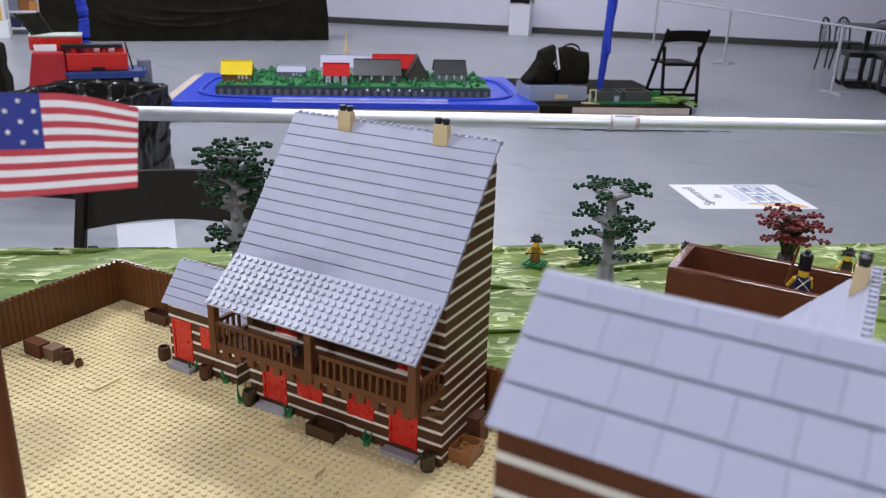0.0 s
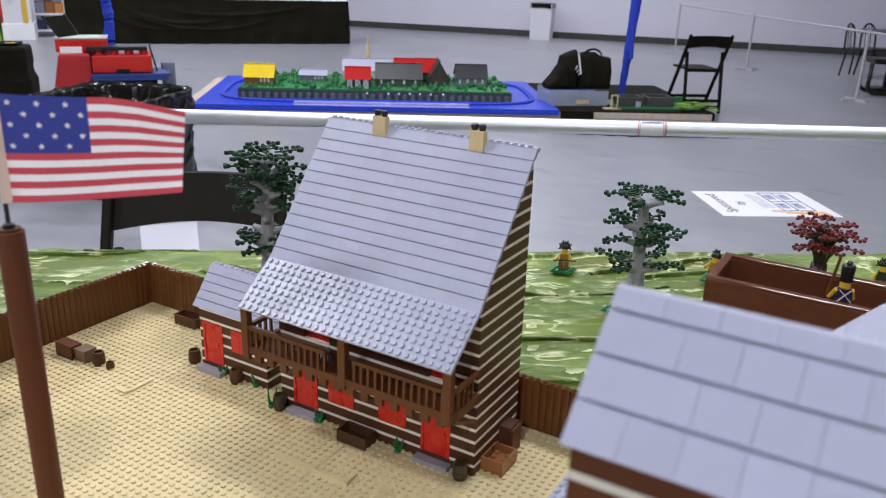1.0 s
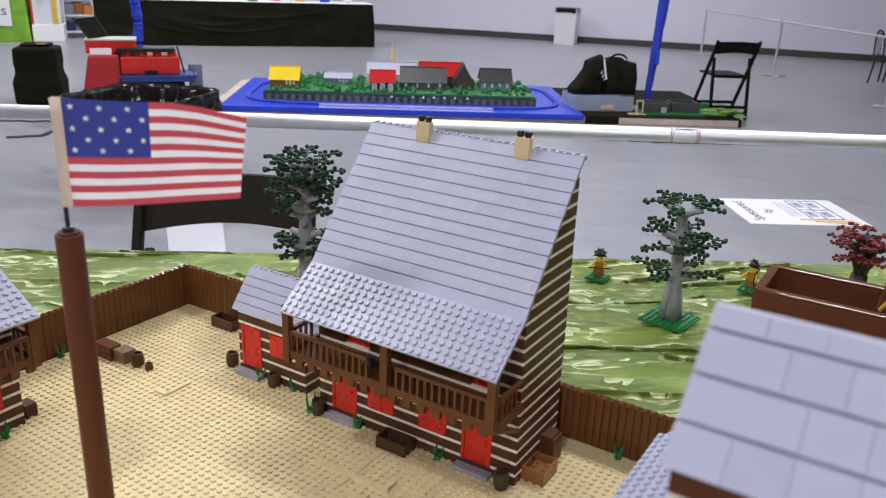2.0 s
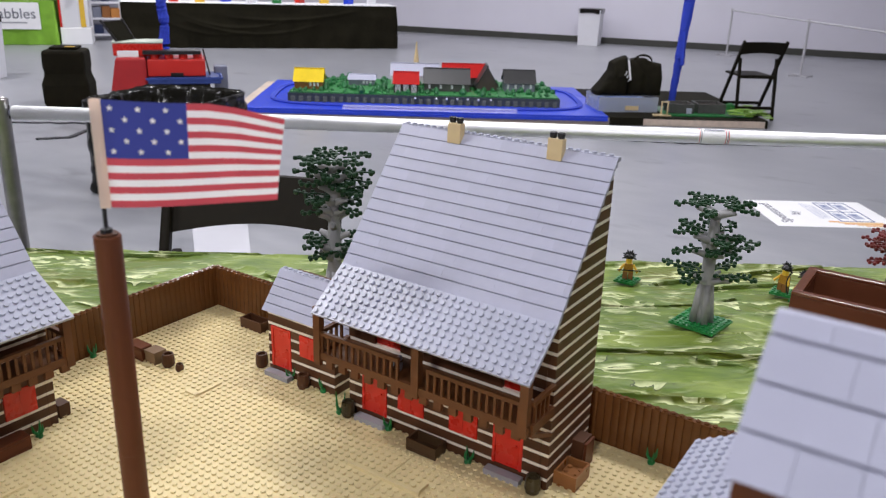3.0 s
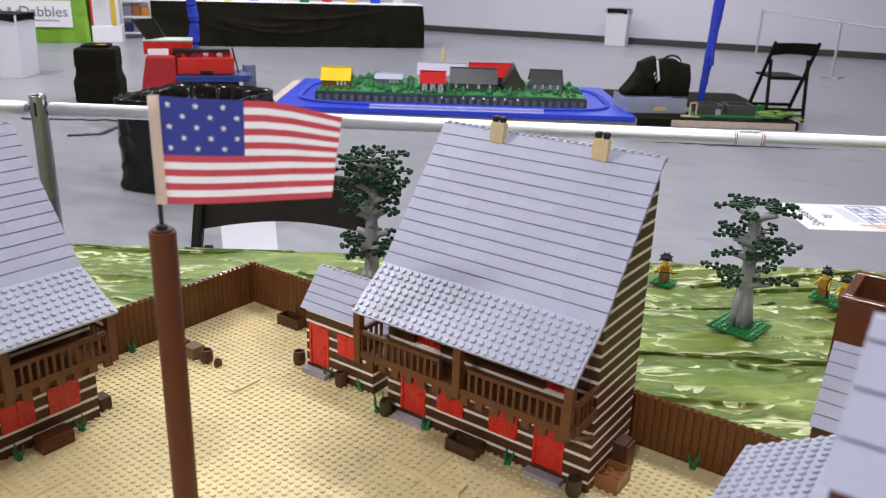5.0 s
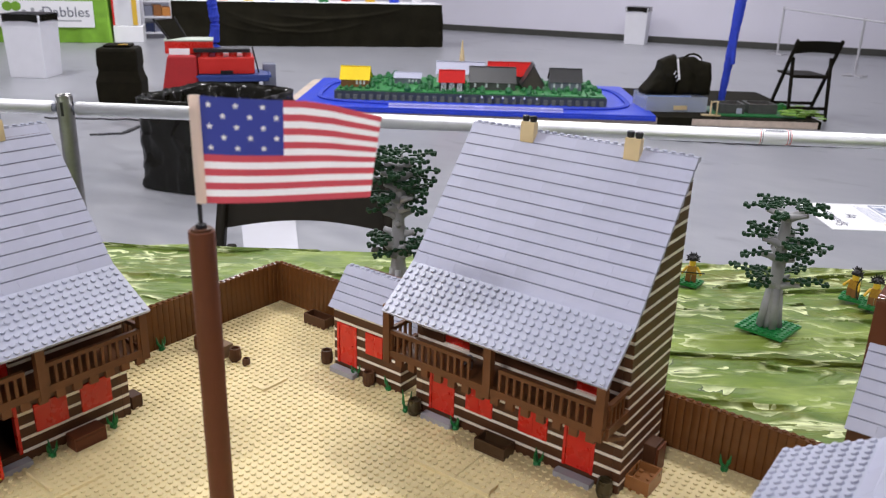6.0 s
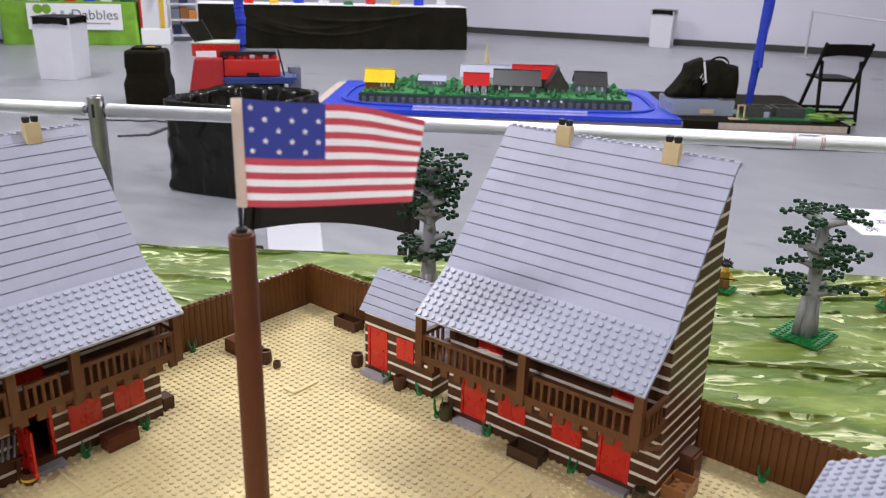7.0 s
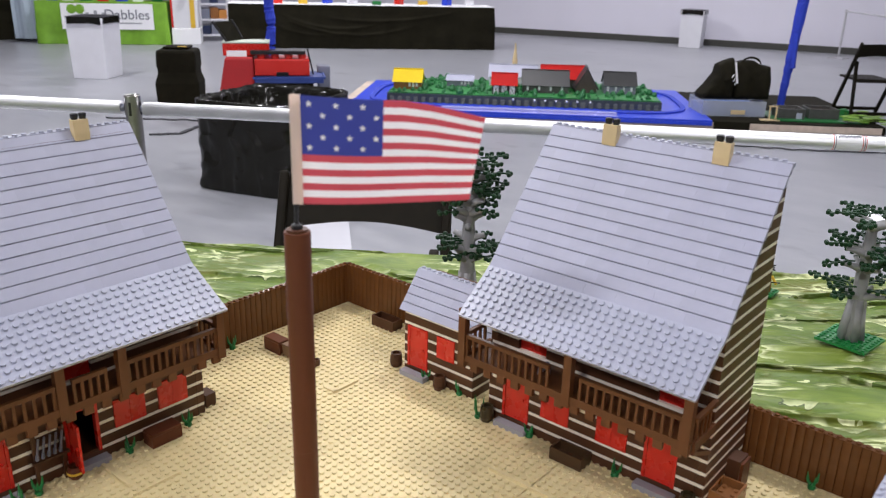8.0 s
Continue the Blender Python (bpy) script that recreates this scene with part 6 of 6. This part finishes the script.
def clear_tub():
    t = thing("clear_tub", L_at(TU - 0.08, 0.46, LZ - 0.002, 6), "clear plastic tub holding blue and yellow parts", "tub")
    cm = material("clear_tub_plastic", (0.60, 0.64, 0.70), 0.2, vary=0.03, scale=10, alpha=0.38)
    w, d, h = 0.58, 0.42, 0.140
    for k in ((-w / 2, w / 2, -d / 2, -d / 2 + 0.006), (-w / 2, w / 2, d / 2 - 0.006, d / 2), (-w / 2, -w / 2 + 0.006, -d / 2 + 0.006, d / 2 - 0.006), (w / 2 - 0.006, w / 2, -d / 2 + 0.006, d / 2 - 0.006)):
        part("side", Mesh().box(*k, 0.006, h), cm, t)
    part("bottom", Mesh().box(-w / 2, w / 2, -d / 2, d / 2, 0, 0.005), cm, t)
    part("contents", Mesh().box(-w / 2 + 0.02, w / 2 - 0.02, -d / 2 + 0.02, d / 2 - 0.02, 0.006, 0.09), material("mixed_parts", (0.10, 0.18, 0.45), 0.5, vary=0.4, scale=30), t)
    part("price_tag", Mesh().box(-0.03, 0.10, -d / 2 - 0.004, -d / 2 - 0.001, 0.02, 0.06), TAN_C, t)
    black_bag([(-0.285, 0.0), (-0.10, -0.003), (0.0, 0.0), (0.012, 0.20), (0.012, 0.33), (-0.004, 0.365), (-0.07, 0.34), (-0.138, 0.305), (-0.146, 0.22), (-0.21, 0.12), (-0.285, 0.035)], 1, "slumped black shopping bag leaning on a fuller one")
    black_bag([(0.026, 0.0), (0.20, 0.0), (0.345, 0.0), (0.350, 0.15), (0.338, 0.298), (0.25, 0.312), (0.19, 0.345), (0.09, 0.345), (0.030, 0.325), (0.020, 0.15)], 2, "black shopping bag standing on the clear tub")
    return t


clear_tub()
bp = thing("blue_banner_pole", L_at(4.05, 0.60, LZ - 0.002, -LA), "leaning pole wound with bright blue cloth", "pole")
pr = random.Random(11)
line = [Vector((0.0018 * k, 0.002 * math.sin(k * 0.7), 0.03 * k)) for k in range(46)]
bm = Mesh().sweep(line, [0.028 + 0.006 * pr.random() + 0.0006 * k for k in range(46)], 10)
part("wound_cloth", bm, BLUEC, bp)
part("loose_end", Mesh().bar((0.075, -0.03, 0.42), (0.062, -0.03, 0.72), 0.04, 0.03), BLUEC, bp)
second = thing("second_model", L_at(3.86, 0.10, LZ - 0.002) @ Matrix.Scale(0.82, 4), "small green model with grey walls and yellow-green plates", "toy model")
part("base", Mesh().box(0, 1.0, 0, 0.62, 0, 0.012), GREEN, second)
for a, b, c, d in ((0.08, 0.36, 0.12, 0.14), (0.08, 0.36, 0.36, 0.38), (0.08, 0.10, 0.14, 0.36), (0.34, 0.36, 0.14, 0.36), (0.42, 0.74, 0.16, 0.18), (0.42, 0.74, 0.42, 0.44), (0.42, 0.44, 0.18, 0.42), (0.72, 0.74, 0.18, 0.42)):
    part("wall", Mesh().box(a, b, c, d, 0.0125, 0.118), GRYW, second)
for a, b, c, d in ((0.10, 0.34, 0.14, 0.36), (0.44, 0.72, 0.18, 0.42)):
    part("inner_floor", Mesh().box(a + 0.002, b - 0.002, c + 0.002, d - 0.002, 0.0125, 0.085), BROWN_D, second)
part("gate", Mesh().box(0.27, 0.33, 0.112, 0.1195, 0.0125, 0.075), GREY, second, "light grey gate")
bank = Mesh()
rnd = random.Random(5)
for i in range(40):
    u, v = rnd.uniform(0.30, 0.95), rnd.uniform(0.46, 0.58)
    bank.box(u, u + 0.05, v, v + 0.04, 0.0125, 0.03 + rnd.uniform(0, 0.05))
part("green_bank", bank, MATS["island_green_bricks"], second, kind="stuff")
rnd = random.Random(15)
LIMEP = material("lime_plastic", (0.22, 0.40, 0.05), 0.4, vary=0.2, scale=20, island=0.35)
plate = Mesh().box(0, 0.10, 0, 0.065, 0, 0.006).data("loose_plate", LIMEP)
for i in range(44):
    q = piece("loose_plate", plate, second, (rnd.uniform(0.72, 1.14), rnd.uniform(-0.10, 0.62), 0.0125 + 0.0012 * i))
    q.rotation_euler = (0, 0, rnd.uniform(-0.5, 0.5))
fr = Mesh().bar((-0.05, 0.02, 0.0), (-0.05, 0.02, 0.16), 0.014, 0.014).bar((0.02, 0.02, 0.0), (0.02, 0.02, 0.16), 0.014, 0.014).bar((-0.06, 0.02, 0.155), (0.03, 0.02, 0.155), 0.014, 0.014).box(-0.14, 0.06, -0.02, 0.06, 0.0, 0.012)
part("tan_frame", fr, TAN_C, second)

# blue-wound column beside the black table
col = thing("blue_column", pose(-6.04, 4.27, 0), "upright pole wound with blue cloth", "pole")
line = [Vector((0.006 * math.sin(k * 0.7), 0.006 * math.cos(k * 0.6), 0.037 * k)) for k in range(52)]
cmh = Mesh().sweep(line, [0.042 + 0.009 * pr.random() for k in range(52)], 10)
part("wound_cloth", cmh, BLUEC, col)

# ---------------------------------------------------------------- papers on the floor
SIGN = [(-0.8891, 4.5803), (-0.2971, 5.0033), (0.0104, 4.5605), (-0.5838, 4.1455)]
ps = thing("floor_sign", Matrix(), "white printed sponsor sheet lying on the floor", "sign")
part("sheet", Mesh().prism([SIGN[3], SIGN[2], SIGN[1], SIGN[0]], 0.001, 0.004), PAPER, ps)
o = Vector((*SIGN[0], 0))
eu, ev = Vector((*SIGN[1], 0)) - o, Vector((*SIGN[3], 0)) - o


def sheet_poly(u0, u1, v0, v1, z0=0.0042, z1=0.005):
    q = [o + eu * u + ev * v for u, v in ((u0, v1), (u1, v1), (u1, v0), (u0, v0))]
    return Mesh().prism([(p.x, p.y) for p in q], z0, z1)


def sheet_text(body, u, v, size):
    cv = bpy.data.curves.new("lettering", "FONT")
    cv.body, cv.size, cv.extrude, cv.align_x, cv.align_y = body, size, 0.0004, "CENTER", "CENTER"
    cv.materials.append(INK)
    ob = new("lettering", cv)
    ob.parent = ps
    c = o + eu * u + ev * v
    ob.location = (c.x, c.y, 0.0048)
    ob.rotation_euler = (0, 0, math.atan2(ev.y, ev.x) + math.pi)


sheet_text("Sponsored", 0.13, 0.5, 0.090)
sheet_text("by", 0.29, 0.5, 0.080)
for k in range(5):
    part("print_line", sheet_poly(0.445 + 0.022 * k, 0.450 + 0.022 * k, 0.10 + 0.02 * k, 0.70), material("pale_blue_print", (0.42, 0.46, 0.60), 0.6), ps)
BPRINT = material("blue_print", (0.16, 0.20, 0.36), 0.6)
for u in (0.575, 0.70, 0.845):
    part("print_line", sheet_poly(u, u + 0.011, 0.08, 0.80, 0.0042, 0.0052), BPRINT, ps)
for v in (0.06, 0.42, 0.78):
    part("print_line", sheet_poly(0.575, 0.856, v, v + 0.022, 0.0042, 0.0050), BPRINT, ps)
for k in range(4):
    u, v = 0.60 + 0.13 * (k % 2), 0.14 + 0.36 * (k // 2)
    part("print_mark", sheet_poly(u, u + 0.075, v, v + 0.20, 0.0042, 0.0048), MATS["pale_blue_print"], ps)
    part("print_mark", sheet_poly(u + 0.02, u + 0.05, v + 0.03, v + 0.09, 0.0042, 0.0050), BPRINT, ps)
ORANGE = material("orange_print", (0.80, 0.42, 0.16), 0.6)
AMBER = material("pale_orange_print", (0.85, 0.60, 0.34), 0.6)
for u0, u1, v0, v1, mat in ((0.47, 0.56, 0.79, 0.83, ORANGE), (0.53, 0.90, 0.822, 0.87, AMBER), (0.57, 0.92, 0.87, 0.905, ORANGE), (0.66, 0.93, 0.905, 0.945, AMBER), (0.72, 0.93, 0.945, 0.968, ORANGE)):
    part("orange_shape", sheet_poly(u0, u1, v0, v1, 0.0042, 0.0053), mat, ps)
single("white_sheet", Mesh().prism([(-2.665, 1.743), (-2.40, 1.850), (-2.90, 2.290), (-3.07, 2.060)], 0.001, 0.004), material("dull_paper", (0.56, 0.56, 0.60), 0.6, vary=0.03, scale=8), Matrix(), "white paper sheet lying on the floor behind the chair", "paper")

# ---------------------------------------------------------------- floor joints and a cable
for pts in (((-6.547, 2.833), (-5.91, 3.35), (-4.97, 4.05), (-4.31, 4.60), (-2.35, 5.76), (-1.70, 6.08), (-0.93, 6.67)), ((-5.653, 2.732), (-5.528, 2.931), (-5.60, 3.05), (-5.689, 3.205))):
    m = Mesh()
    n = 150
    ps3 = []
    for i in range(n + 1):
        f = i / n * (len(pts) - 1)
        k = min(int(f), len(pts) - 2)
        w = f - k
        ps3.append((pts[k][0] * (1 - w) + pts[k + 1][0] * w + 0.016 * math.sin(i * 1.1), pts[k][1] * (1 - w) + pts[k + 1][1] * w + 0.016 * math.cos(i * 0.9), 0.008))
    m.sweep(ps3, [0.007] * len(ps3), 6)
    single("floor_cable", m, material("dusty_cable", (0.055, 0.055, 0.06), 0.6), Matrix(), "thin dark cable lying on the hall floor", "cable", "cables")
